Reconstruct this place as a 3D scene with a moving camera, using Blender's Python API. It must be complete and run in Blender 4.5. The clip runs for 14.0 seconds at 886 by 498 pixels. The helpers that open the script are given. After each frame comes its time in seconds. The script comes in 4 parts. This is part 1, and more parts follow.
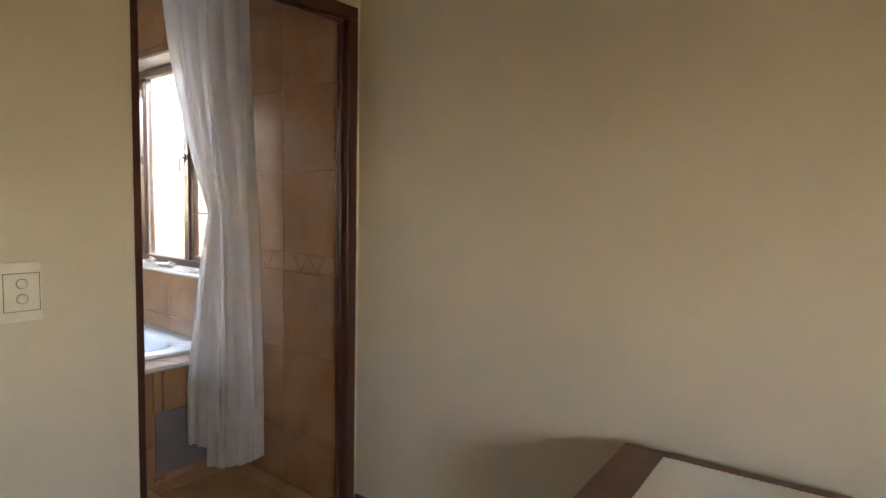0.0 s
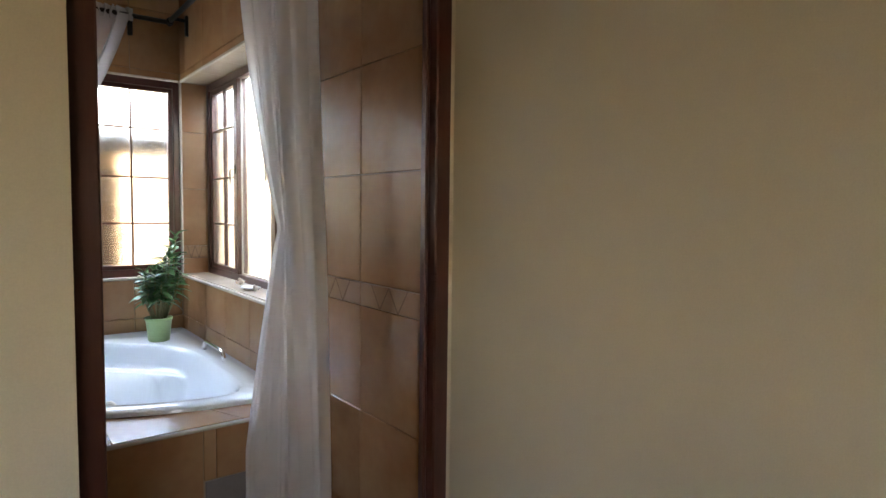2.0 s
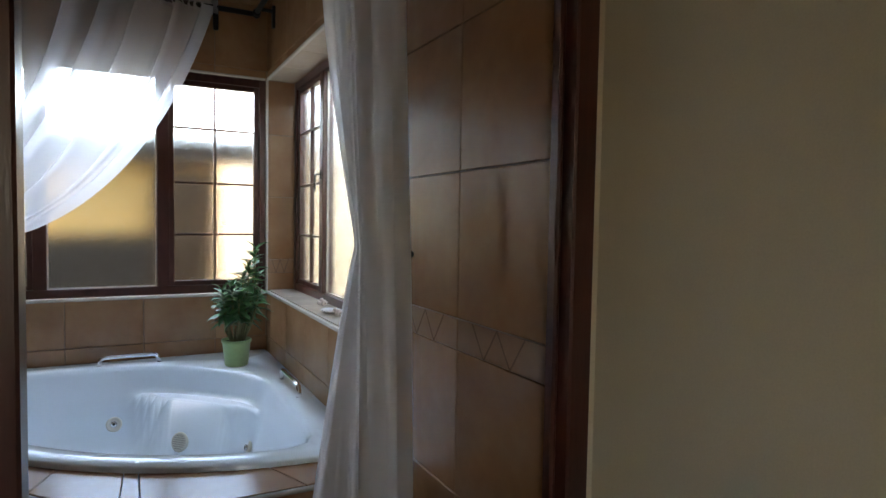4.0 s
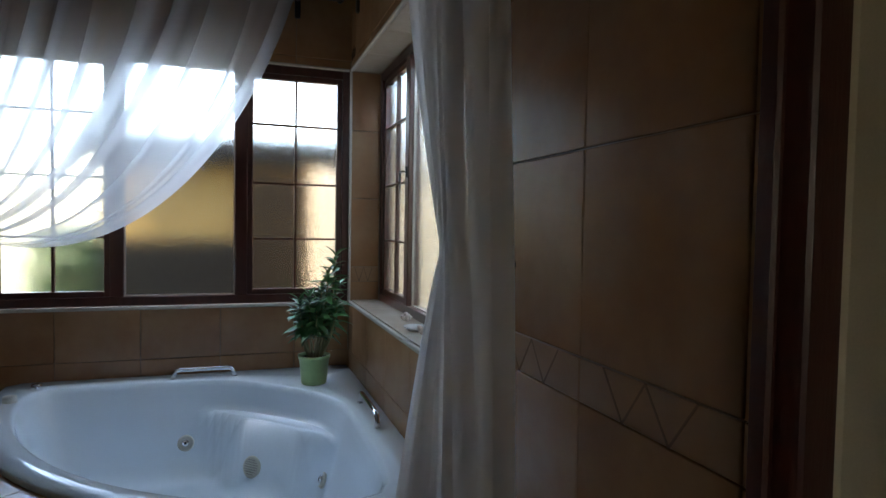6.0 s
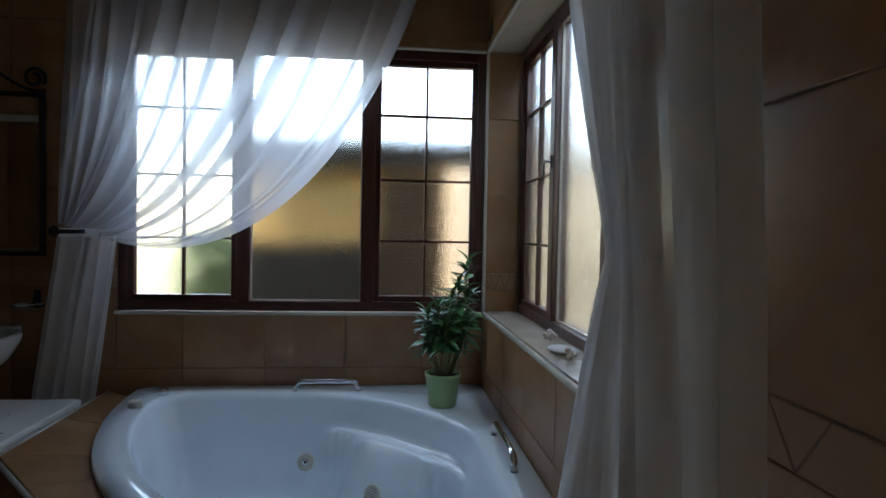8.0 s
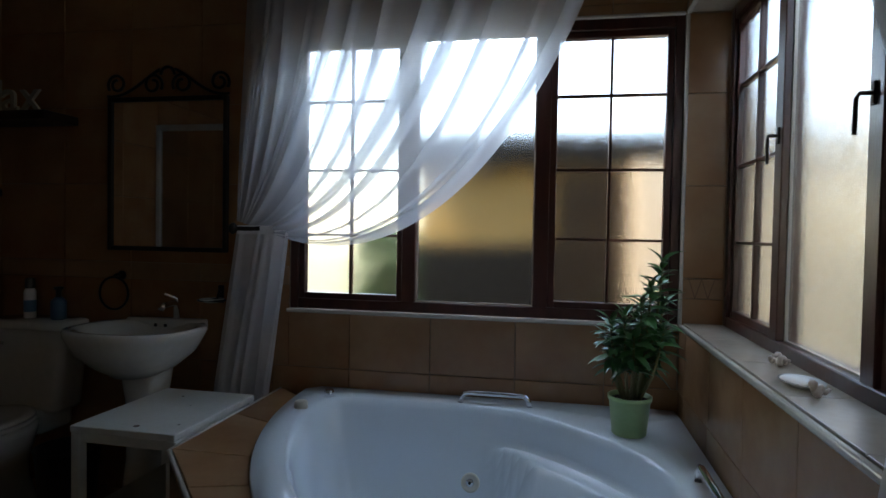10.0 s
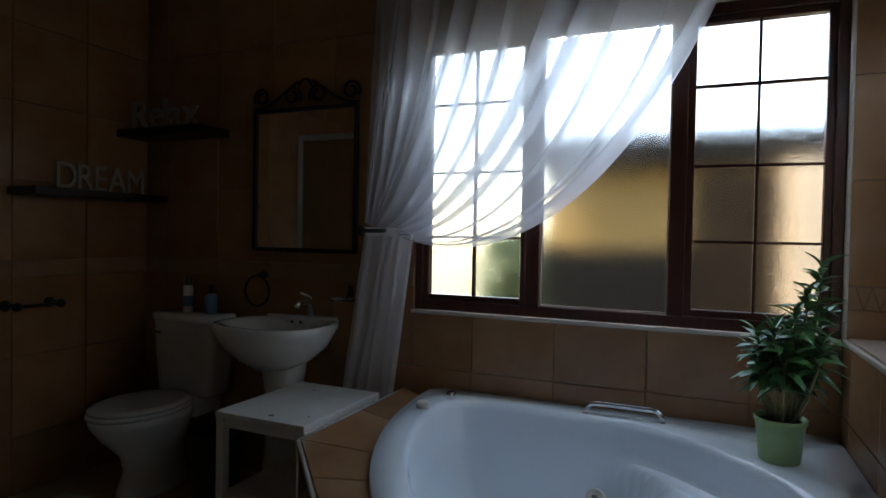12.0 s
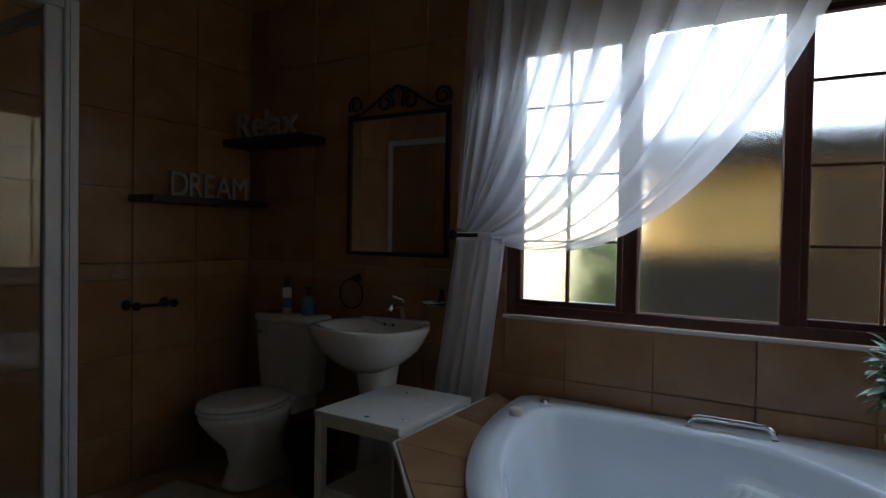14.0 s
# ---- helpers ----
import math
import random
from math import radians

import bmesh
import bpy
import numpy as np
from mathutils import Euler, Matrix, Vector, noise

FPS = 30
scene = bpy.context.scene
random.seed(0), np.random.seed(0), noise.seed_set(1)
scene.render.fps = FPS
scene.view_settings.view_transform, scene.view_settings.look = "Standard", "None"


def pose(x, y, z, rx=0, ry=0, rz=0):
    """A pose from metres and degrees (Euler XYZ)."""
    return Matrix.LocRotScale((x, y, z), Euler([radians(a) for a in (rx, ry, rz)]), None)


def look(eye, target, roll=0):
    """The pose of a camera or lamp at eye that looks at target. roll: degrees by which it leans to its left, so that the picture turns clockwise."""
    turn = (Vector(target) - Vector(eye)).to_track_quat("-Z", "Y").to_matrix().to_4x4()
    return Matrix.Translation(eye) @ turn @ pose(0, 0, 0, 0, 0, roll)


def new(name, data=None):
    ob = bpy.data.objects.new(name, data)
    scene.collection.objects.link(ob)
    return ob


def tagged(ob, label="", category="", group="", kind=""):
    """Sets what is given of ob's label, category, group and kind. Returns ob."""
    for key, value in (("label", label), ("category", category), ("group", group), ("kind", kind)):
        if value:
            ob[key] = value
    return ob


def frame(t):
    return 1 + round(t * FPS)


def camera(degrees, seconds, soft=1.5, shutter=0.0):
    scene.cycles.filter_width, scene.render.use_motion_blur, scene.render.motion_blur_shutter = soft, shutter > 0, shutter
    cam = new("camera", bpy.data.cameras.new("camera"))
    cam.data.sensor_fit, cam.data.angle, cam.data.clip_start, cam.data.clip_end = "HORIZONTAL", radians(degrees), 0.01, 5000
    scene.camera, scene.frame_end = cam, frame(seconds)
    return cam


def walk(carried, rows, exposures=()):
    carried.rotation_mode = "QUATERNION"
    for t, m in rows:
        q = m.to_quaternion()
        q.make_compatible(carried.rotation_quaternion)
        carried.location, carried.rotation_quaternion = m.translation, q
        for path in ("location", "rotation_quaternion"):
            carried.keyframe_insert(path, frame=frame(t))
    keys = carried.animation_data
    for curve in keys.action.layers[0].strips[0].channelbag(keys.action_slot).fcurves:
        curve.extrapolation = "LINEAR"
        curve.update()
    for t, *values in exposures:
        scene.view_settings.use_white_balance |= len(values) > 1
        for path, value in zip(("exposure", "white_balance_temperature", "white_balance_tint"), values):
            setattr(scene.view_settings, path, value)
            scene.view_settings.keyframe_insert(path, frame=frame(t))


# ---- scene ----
cam = camera(72.7, 14.0)
PATH = [
    (0, (-1.666, -4.582, 1.343), (-0.119, -3.325, 1.178), 1.2),
    (0.5, (-1.446, -4.463, 1.311), (-0.01, -3.077, 1.168), 1.1),
    (1, (-1.33, -4.36, 1.327), (0.041, -2.91, 1.196), 1.1),
    (1.5, (-1.173, -4.241, 1.329), (0.133, -2.731, 1.201), 0.9),
    (2, (-1.027, -4.086, 1.333), (0.19, -2.504, 1.205), 0.7),
    (2.5, (-0.92, -3.943, 1.32), (0.199, -2.29, 1.198), 0.7),
    (3, (-0.846, -3.783, 1.328), (0.211, -2.088, 1.218), 0.8),
    (5.5, (-0.602, -3.348, 1.318), (0.118, -1.484, 1.237), 1.0),
    (6, (-0.572, -3.205, 1.311), (0.078, -1.315, 1.235), 1.0),
    (6.5, (-0.566, -3.104, 1.306), (0.02, -1.193, 1.235), 1.1),
    (7, (-0.557, -3.001, 1.305), (-0.053, -1.066, 1.238), 1.1),
    (7.5, (-0.502, -2.888, 1.29), (-0.141, -0.921, 1.231), 1.0),
    (8, (-0.484, -2.811, 1.281), (-0.28, -0.822, 1.222), 1.1),
    (8.2, (-0.465, -2.771, 1.283), (-0.348, -0.775, 1.215), 1.1),
    (10.5, (-0.484, -2.481, 1.239), (-0.955, -0.538, 1.191), 1.1),
    (11, (-0.486, -2.473, 1.229), (-1.066, -0.56, 1.189), 1.2),
    (11.5, (-0.473, -2.468, 1.222), (-1.166, -0.592, 1.188), 1.2),
    (12, (-0.459, -2.455, 1.234), (-1.248, -0.618, 1.19), 1.1),
    (12.5, (-0.464, -2.455, 1.238), (-1.322, -0.649, 1.19), 1.0),
    (13, (-0.487, -2.467, 1.244), (-1.398, -0.687, 1.196), 1.1),
    (13.5, (-0.482, -2.455, 1.245), (-1.465, -0.714, 1.198), 1.0),
    (14, (-0.5, -2.46, 1.243), (-1.534, -0.748, 1.201), 1.0),
]
walk(cam, [(t, look(eye, target, roll)) for t, eye, target, roll in PATH],
     exposures=[(0, 5.6, 8400, 21), (1.5, 5.42, 8400, 20), (3, 4.9, 8200, 17), (5.5, 3.75, 7350, 13), (7, 3.45, 7300, 12), (8, 3.3, 7300, 12), (10.5, 3.05, 7500, 13), (14, 3.35, 7900, 14)])

# ---- world, sun, daylight ----
SUN_UP, SUN_SIDE = 45.0, 84.0   # elevation, and how far the sun stands round from -y towards -x
world = bpy.data.worlds.new("world")
scene.world = world
world.use_nodes = True
wn = world.node_tree.nodes
sky = wn.new("ShaderNodeTexSky")
sky.sky_type, sky.sun_disc = "NISHITA", False
sky.sun_elevation, sky.sun_rotation = radians(SUN_UP), radians(180 + SUN_SIDE)
wn["Background"].inputs["Strength"].default_value = 0.15
world.node_tree.links.new(sky.outputs["Color"], wn["Background"].inputs["Color"])
sun = new("sun", bpy.data.lights.new("sun", "SUN"))
sun.data.energy, sun.data.angle, sun.data.color = 2.5, radians(0.5), (1.0, 0.93, 0.82)
su, ss = radians(SUN_UP), radians(SUN_SIDE)
sun.matrix_world = look((-math.sin(ss) * math.cos(su) * 30, -math.cos(ss) * math.cos(su) * 30, math.sin(su) * 30), (0, 0, 0))


def daylight(name, at, to, w, h, watts, colour=(1, 1, 1)):
    lamp = new(name, bpy.data.lights.new(name, "AREA"))
    lamp.data.shape, lamp.data.size, lamp.data.size_y, lamp.data.energy, lamp.data.color = "RECTANGLE", w, h, watts, colour
    lamp.matrix_world = look(at, to)
    return lamp


# added lamp: sky light at an unseen window opening behind the walk's start
daylight("bedroom_fill_daylight", (-2.4, -7.02, 1.49), (-2.4, 0, 1.4), 0.9, 0.78, 0.1, (1.0, 0.93, 0.82))
# added lamps for overhead sky light, in the bathroom's two window heads
daylight("north_window_fill", (-0.83, 0.112, 2.098), (-0.83, -0.888, 0.998), 1.58, 0.035, 0.95, (0.52, 0.76, 1.0))
daylight("east_window_fill", (0.246, -0.83, 2.104), (-0.754, -0.83, 1.004), 1.58, 0.02, 0.5, (0.52, 0.76, 1.0))


# ---- materials ----
def mat(name, colour, rough=0.5, metal=0.0, spots=None, scale=6.0, fine=60.0, bump=0.0, vary=0.0, island=False, spec=0.5, coat=0.0, stretch=(1, 1, 1), rough_var=0.08):
    """colour blends to spots over a large noise; fine grain and bump; vary: light-dark range from piece to piece."""
    m = bpy.data.materials.new(name)
    m.use_nodes = True
    n, l = m.node_tree.nodes, m.node_tree.links
    b = n["Principled BSDF"]
    b.inputs["Metallic"].default_value, b.inputs["Specular IOR Level"].default_value, b.inputs["Coat Weight"].default_value = metal, spec, coat
    co = n.new("ShaderNodeTexCoord")
    mp = n.new("ShaderNodeMapping")
    mp.inputs["Scale"].default_value = stretch
    l.new(co.outputs["Object"], mp.inputs["Vector"])
    vec = mp.outputs["Vector"]
    rnd = None
    if vary:
        src = n.new("ShaderNodeNewGeometry" if island else "ShaderNodeObjectInfo")
        rnd = src.outputs["Random Per Island" if island else "Random"]
        off = n.new("ShaderNodeVectorMath")
        off.operation = "MULTIPLY_ADD"
        l.new(rnd, off.inputs[0])
        off.inputs[1].default_value = (17, 23, 31)
        l.new(vec, off.inputs[2])
        vec = off.outputs[0]
    big, small = n.new("ShaderNodeTexNoise"), n.new("ShaderNodeTexNoise")
    for t, s, d in ((big, scale, 4), (small, fine, 3)):
        t.inputs["Scale"].default_value, t.inputs["Detail"].default_value = s, d
        l.new(vec, t.inputs["Vector"])
    ramp = n.new("ShaderNodeMapRange")
    ramp.inputs[1].default_value, ramp.inputs[2].default_value = 0.3, 0.7
    l.new(big.outputs["Fac"], ramp.inputs[0])
    mix = n.new("ShaderNodeMix")
    mix.data_type = "RGBA"
    mix.inputs["A"].default_value = (*colour, 1)
    mix.inputs["B"].default_value = (*(spots or [c * 0.86 for c in colour]), 1)
    l.new(ramp.outputs[0], mix.inputs["Factor"])
    hsv = n.new("ShaderNodeHueSaturation")
    l.new(mix.outputs["Result"], hsv.inputs["Color"])
    val = n.new("ShaderNodeMath")
    val.operation = "MULTIPLY_ADD"
    l.new(small.outputs["Fac"], val.inputs[0])
    val.inputs[1].default_value, val.inputs[2].default_value = 0.16, 0.92
    last = val.outputs[0]
    if vary:
        v2 = n.new("ShaderNodeMath")
        v2.operation = "MULTIPLY_ADD"
        l.new(rnd, v2.inputs[0])
        v2.inputs[1].default_value = vary
        l.new(last, v2.inputs[2])
        v3 = n.new("ShaderNodeMath")
        v3.operation = "SUBTRACT"
        l.new(v2.outputs[0], v3.inputs[0])
        v3.inputs[1].default_value = vary / 2
        last = v3.outputs[0]
    l.new(last, hsv.inputs["Value"])
    l.new(hsv.outputs["Color"], b.inputs["Base Color"])
    r = n.new("ShaderNodeMath")
    r.operation = "MULTIPLY_ADD"
    l.new(big.outputs["Fac"], r.inputs[0])
    r.inputs[1].default_value, r.inputs[2].default_value = rough_var, max(0.02, rough - rough_var / 2)
    l.new(r.outputs[0], b.inputs["Roughness"])
    if bump:
        bp = n.new("ShaderNodeBump")
        bp.inputs["Strength"].default_value, bp.inputs["Distance"].default_value = bump, 0.004
        l.new(small.outputs["Fac"], bp.inputs["Height"])
        l.new(bp.outputs["Normal"], b.inputs["Normal"])
    return m


PAINT = mat("beige_wall_paint", (0.61, 0.53, 0.41), 0.75, spots=(0.56, 0.49, 0.38), scale=1.3, fine=320, bump=0.05)
TILE = mat("terracotta_tile", (0.285, 0.135, 0.060), 0.24, spots=(0.35, 0.19, 0.098), scale=4.5, fine=28, bump=0.05, vary=0.14, spec=0.4, coat=0.05)
TILE_BAND = mat("terracotta_border_tile", (0.265, 0.128, 0.056), 0.3, spots=(0.32, 0.175, 0.088), scale=9, fine=40, bump=0.08, vary=0.10)
GROUT = mat("tile_grout", (0.30, 0.20, 0.13), 0.85, scale=12, fine=140, bump=0.2)
INLAY = mat("dark_border_line", (0.19, 0.10, 0.05), 0.6, fine=120)
FLOOR_TILE = mat("floor_tile", (0.38, 0.20, 0.09), 0.3, spots=(0.46, 0.28, 0.14), scale=4, fine=30, bump=0.06, vary=0.12)
SILL_TILE = mat("beige_sill_tile", (0.42, 0.33, 0.26), 0.25, spots=(0.48, 0.40, 0.32), scale=5, fine=40, vary=0.08)
TRIM = mat("cream_tile_trim", (0.58, 0.51, 0.44), 0.25, fine=60)
WOOD = mat("dark_mahogany_frame", (0.080, 0.020, 0.013), 0.33, spots=(0.052, 0.013, 0.009), scale=5, fine=45, bump=0.12, stretch=(6, 6, 0.8), coat=0.2)
DRESSER = mat("red_brown_wood", (0.16, 0.042, 0.018), 0.35, spots=(0.10, 0.026, 0.012), scale=5, fine=50, bump=0.1, stretch=(7, 0.8, 7), coat=0.2)
PLASTIC = mat("ivory_plastic", (0.74, 0.70, 0.60), 0.4, fine=150)
ACRYLIC = mat("white_bath_acrylic", (0.79, 0.86, 0.92), 0.10, spots=(0.785, 0.855, 0.915), scale=3, fine=600, coat=0.5, rough_var=0.03)
CERAMIC = mat("white_glazed_ceramic", (0.64, 0.63, 0.60), 0.12, spots=(0.62, 0.61, 0.58), fine=30, coat=0.3, rough_var=0.04)
SEAT = mat("white_toilet_seat", (0.64, 0.63, 0.61), 0.25, fine=40)
CHROME = mat("polished_chrome", (0.80, 0.80, 0.82), 0.09, 1.0, fine=80, rough_var=0.05)
IRON = mat("wrought_iron", (0.03, 0.025, 0.022), 0.5, 0.7, fine=120, bump=0.25)
WHITE_WOOD = mat("worn_white_paint", (0.74, 0.73, 0.70), 0.45, spots=(0.66, 0.64, 0.59), scale=7, fine=70, bump=0.18)
# bare wood on the stool, and painted groove shade on the switch
CHIP_AND_GROOVE = mat("bare_wood_and_groove_shade", (0.12, 0.07, 0.04), 0.7)
POT = mat("pale_green_pot", (0.33, 0.46, 0.20), 0.4, spots=(0.30, 0.43, 0.185), fine=60)
SOIL = mat("potting_soil", (0.045, 0.028, 0.018), 0.95, fine=90, bump=0.8)
LEAF = mat("plant_leaf", (0.045, 0.14, 0.05), 0.32, spots=(0.075, 0.21, 0.055), scale=9, fine=60, vary=0.5)
STEM = mat("plant_stem", (0.30, 0.24, 0.13), 0.7, spots=(0.18, 0.2, 0.08), fine=70)
SHELL = mat("sea_shell", (0.72, 0.62, 0.54), 0.4, spots=(0.55, 0.42, 0.34), scale=40, fine=160, bump=0.2)
PANEL = mat("grey_access_panel", (0.17, 0.14, 0.135), 0.45, spots=(0.14, 0.115, 0.11), fine=60)
SHELF = mat("black_brown_shelf", (0.025, 0.017, 0.013), 0.4, fine=70, stretch=(1, 1, 6))
LETTER = mat("cream_letter_paint", (0.36, 0.32, 0.265), 0.6, spots=(0.29, 0.26, 0.215), fine=90)
ALU = mat("white_aluminium", (0.52, 0.52, 0.53), 0.35, fine=60)
BLACK = mat("black_plastic", (0.02, 0.02, 0.022), 0.4, fine=60)
BLUE = mat("blue_bottle_plastic", (0.06, 0.15, 0.26), 0.3, fine=60)
CLOTH = mat("white_cotton_cloth", (0.80, 0.75, 0.71), 0.9, spots=(0.76, 0.70, 0.66), scale=12, fine=400, bump=0.5)
MAT = mat("cream_bath_mat", (0.52, 0.45, 0.37), 0.95, fine=260, bump=0.9)
CEILING = mat("cream_ceiling_plaster", (0.66, 0.60, 0.50), 0.8, spots=(0.62, 0.56, 0.46), scale=2, fine=200, bump=0.08)
BED_FLOOR = mat("bedroom_floor_tile", (0.30, 0.19, 0.105), 0.35, spots=(0.36, 0.24, 0.145), fine=40)
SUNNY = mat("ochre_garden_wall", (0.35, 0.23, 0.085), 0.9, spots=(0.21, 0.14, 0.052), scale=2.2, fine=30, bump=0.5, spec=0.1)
CREAM_WALL = mat("cream_neighbour_wall", (0.60, 0.49, 0.345), 0.9, spots=(0.53, 0.43, 0.30), scale=2, fine=30, bump=0.3)
GROUND = mat("garden_ground", (0.10, 0.12, 0.05), 0.95, spots=(0.16, 0.13, 0.08), scale=1.5, fine=20, bump=0.8)
HEDGE = mat("garden_leaf", (0.035, 0.075, 0.018), 0.6, spots=(0.055, 0.11, 0.03), fine=20, vary=0.5, island=True)
GREY_WALL = mat("grey_boundary_plaster", (0.105, 0.105, 0.09), 0.9, spots=(0.08, 0.08, 0.07), scale=1.5, fine=30, bump=0.3, spec=0.1)
DARK_SLAB = mat("dark_slab_surface", (0.05, 0.048, 0.045), 0.9, fine=25, bump=0.4, spec=0.1)
DARK_BOARD = mat("dark_board_wood", (0.02, 0.015, 0.0105), 0.9, fine=40, bump=0.3, spec=0.05, stretch=(6, 6, 0.8))
# roof and coping tile; also the near-black block added along the wall's foot
ROOF = mat("dark_roof_tile_and_wall_foot", (0.014, 0.0137, 0.0127), 0.95, fine=20, bump=0.5, spec=0.05)


def glass(name, rough, bump, scale):
    m = bpy.data.materials.new(name)
    m.use_nodes = True
    n, l = m.node_tree.nodes, m.node_tree.links
    b = n["Principled BSDF"]
    b.inputs["Transmission Weight"].default_value, b.inputs["Roughness"].default_value, b.inputs["IOR"].default_value = 1.0, rough, 1.45
    b.inputs["Base Color"].default_value = (0.95, 0.97, 0.96, 1)
    if bump:
        co, t, bp = n.new("ShaderNodeTexCoord"), n.new("ShaderNodeTexNoise"), n.new("ShaderNodeBump")
        t.inputs["Scale"].default_value, t.inputs["Detail"].default_value = scale, 2
        bp.inputs["Strength"].default_value, bp.inputs["Distance"].default_value = bump, 0.004
        l.new(co.outputs["Object"], t.inputs["Vector"])
        l.new(t.outputs["Fac"], bp.inputs["Height"])
        l.new(bp.outputs["Normal"], b.inputs["Normal"])
    return m


FROSTED = glass("obscure_glass", 0.05, 0.15, 230)
CLEAR = glass("shower_glass", 0.02, 0, 1)


def sheer(name, density, colour):
    """thin voile: part of the light passes straight through the weave, part is scattered"""
    m = bpy.data.materials.new(name)
    m.use_nodes = True
    n, l = m.node_tree.nodes, m.node_tree.links
    n.remove(n["Principled BSDF"])
    tr, df, tl, m1, m2 = (n.new("ShaderNode" + k) for k in ("BsdfTransparent", "BsdfDiffuse", "BsdfTranslucent", "MixShader", "MixShader"))
    df.inputs["Color"].default_value = tl.inputs["Color"].default_value = (*colour, 1)
    m1.inputs[0].default_value = 0.74
    l.new(df.outputs[0], m1.inputs[1])
    l.new(tl.outputs[0], m1.inputs[2])
    co, t, mr = n.new("ShaderNodeTexCoord"), n.new("ShaderNodeTexNoise"), n.new("ShaderNodeMapRange")
    t.inputs["Scale"].default_value = 500
    l.new(co.outputs["Object"], t.inputs["Vector"])
    l.new(t.outputs["Fac"], mr.inputs[0])
    mr.inputs[3].default_value, mr.inputs[4].default_value = density - 0.02, density + 0.02
    l.new(mr.outputs[0], m2.inputs[0])
    l.new(tr.outputs[0], m2.inputs[1])
    l.new(m1.outputs[0], m2.inputs[2])
    l.new(m2.outputs[0], n["Material Output"].inputs["Surface"])
    return m


VOILE = sheer("white_voile", 0.42, (0.78, 0.78, 0.82))
VOILE_THICK = sheer("white_voile_gathered", 0.74, (0.86, 0.84, 0.84))
mirror_m = bpy.data.materials.new("mirror_silver")
mirror_m.use_nodes = True
mirror_m.node_tree.nodes["Principled BSDF"].inputs["Metallic"].default_value = 1
mirror_m.node_tree.nodes["Principled BSDF"].inputs["Roughness"].default_value = 0.02
mirror_m.node_tree.nodes["Principled BSDF"].inputs["Base Color"].default_value = (0.85, 0.86, 0.86, 1)


# ---- mesh helpers ----
def part(name, bm, material, parent=None, label="", smooth=False):
    me = bpy.data.meshes.new(name)
    if isinstance(bm, bmesh.types.BMesh):
        bm.normal_update()
        bm.to_mesh(me)
        bm.free()
    else:
        me.from_pydata(*bm)
    me.materials.append(material)
    if smooth:
        me.polygons.foreach_set("use_smooth", [True] * len(me.polygons))
        me.update()
    ob = new(name, me)
    ob.parent = parent
    return tagged(ob, label)


def empty(name, at=(0, 0, 0), turn=0):
    ob = new(name)
    ob.empty_display_size = 0.1
    ob.matrix_world = pose(*at, 0, 0, turn)
    return ob


def box(bm, x0, y0, z0, x1, y1, z1, bevel=0.0, seg=1):
    r = bmesh.ops.create_cube(bm, size=1, matrix=Matrix.Translation(((x0 + x1) / 2, (y0 + y1) / 2, (z0 + z1) / 2)) @ Matrix.Diagonal((abs(x1 - x0), abs(y1 - y0), abs(z1 - z0), 1)))
    if bevel:
        edges = list({e for v in r["verts"] for e in v.link_edges})
        bmesh.ops.bevel(bm, geom=edges, offset=bevel, segments=seg, affect="EDGES", profile=0.5)
    return bm


def boxes(*lots, bevel=0.0, seg=1):
    bm = bmesh.new()
    for b in lots:
        box(bm, *b, bevel=bevel, seg=seg)
    return bm


def tube(points, radius, sides=8, bm=None, taper=1.0):
    """a round bar along points"""
    bm = bm or bmesh.new()
    pts = [Vector(p) for p in points]
    rings = []
    side = None
    for i, p in enumerate(pts):
        d = (pts[min(i + 1, len(pts) - 1)] - pts[max(i - 1, 0)]).normalized()
        if side is None:
            side = d.cross(Vector((0, 0, 1)) if abs(d.z) < 0.9 else Vector((1, 0, 0))).normalized()
        side = (side - d * side.dot(d)).normalized()
        up = d.cross(side)
        r = radius * (1 + (taper - 1) * i / (len(pts) - 1))
        rings.append([bm.verts.new(p + r * (math.cos(2 * math.pi * k / sides) * side + math.sin(2 * math.pi * k / sides) * up)) for k in range(sides)])
    for a, b in zip(rings, rings[1:]):
        for k in range(sides):
            bm.faces.new((a[k], a[(k + 1) % sides], b[(k + 1) % sides], b[k]))
    bm.faces.new(rings[0][::-1])
    bm.faces.new(rings[-1])
    return bm


def loft(rings, close_first=True, close_last=True, bm=None):
    """skin over closed rings of equally many points"""
    bm = bm or bmesh.new()
    vs = [[bm.verts.new(p) for p in r] for r in rings]
    n = len(vs[0])
    for a, b in zip(vs, vs[1:]):
        for k in range(n):
            bm.faces.new((a[k], a[(k + 1) % n], b[(k + 1) % n], b[k]))
    if close_first:
        bm.faces.new(vs[0][::-1])
    if close_last:
        bm.faces.new(vs[-1])
    return bm


def oval(cx, cy, z, rx, ry, n=36, front=0.0, power=2.0):
    """a ring; front stretches the side towards -y; power over 2 squares it off"""
    out = []
    for k in range(n):
        a = 2 * math.pi * k / n
        c, s = math.cos(a), math.sin(a)
        q = (abs(c) ** power + abs(s) ** power) ** (-1 / power)
        y = ry * s * q
        out.append((cx + rx * c * q, cy + (y * (1 + front) if y < 0 else y), z))
    return out


def lathe(profile, cx=0, cy=0, n=24):
    return loft([oval(cx, cy, z, r, r, n) for r, z in profile])


def structure(name, bm, material, label, category):
    return tagged(part(name, bm, material), label, category, kind="structure")


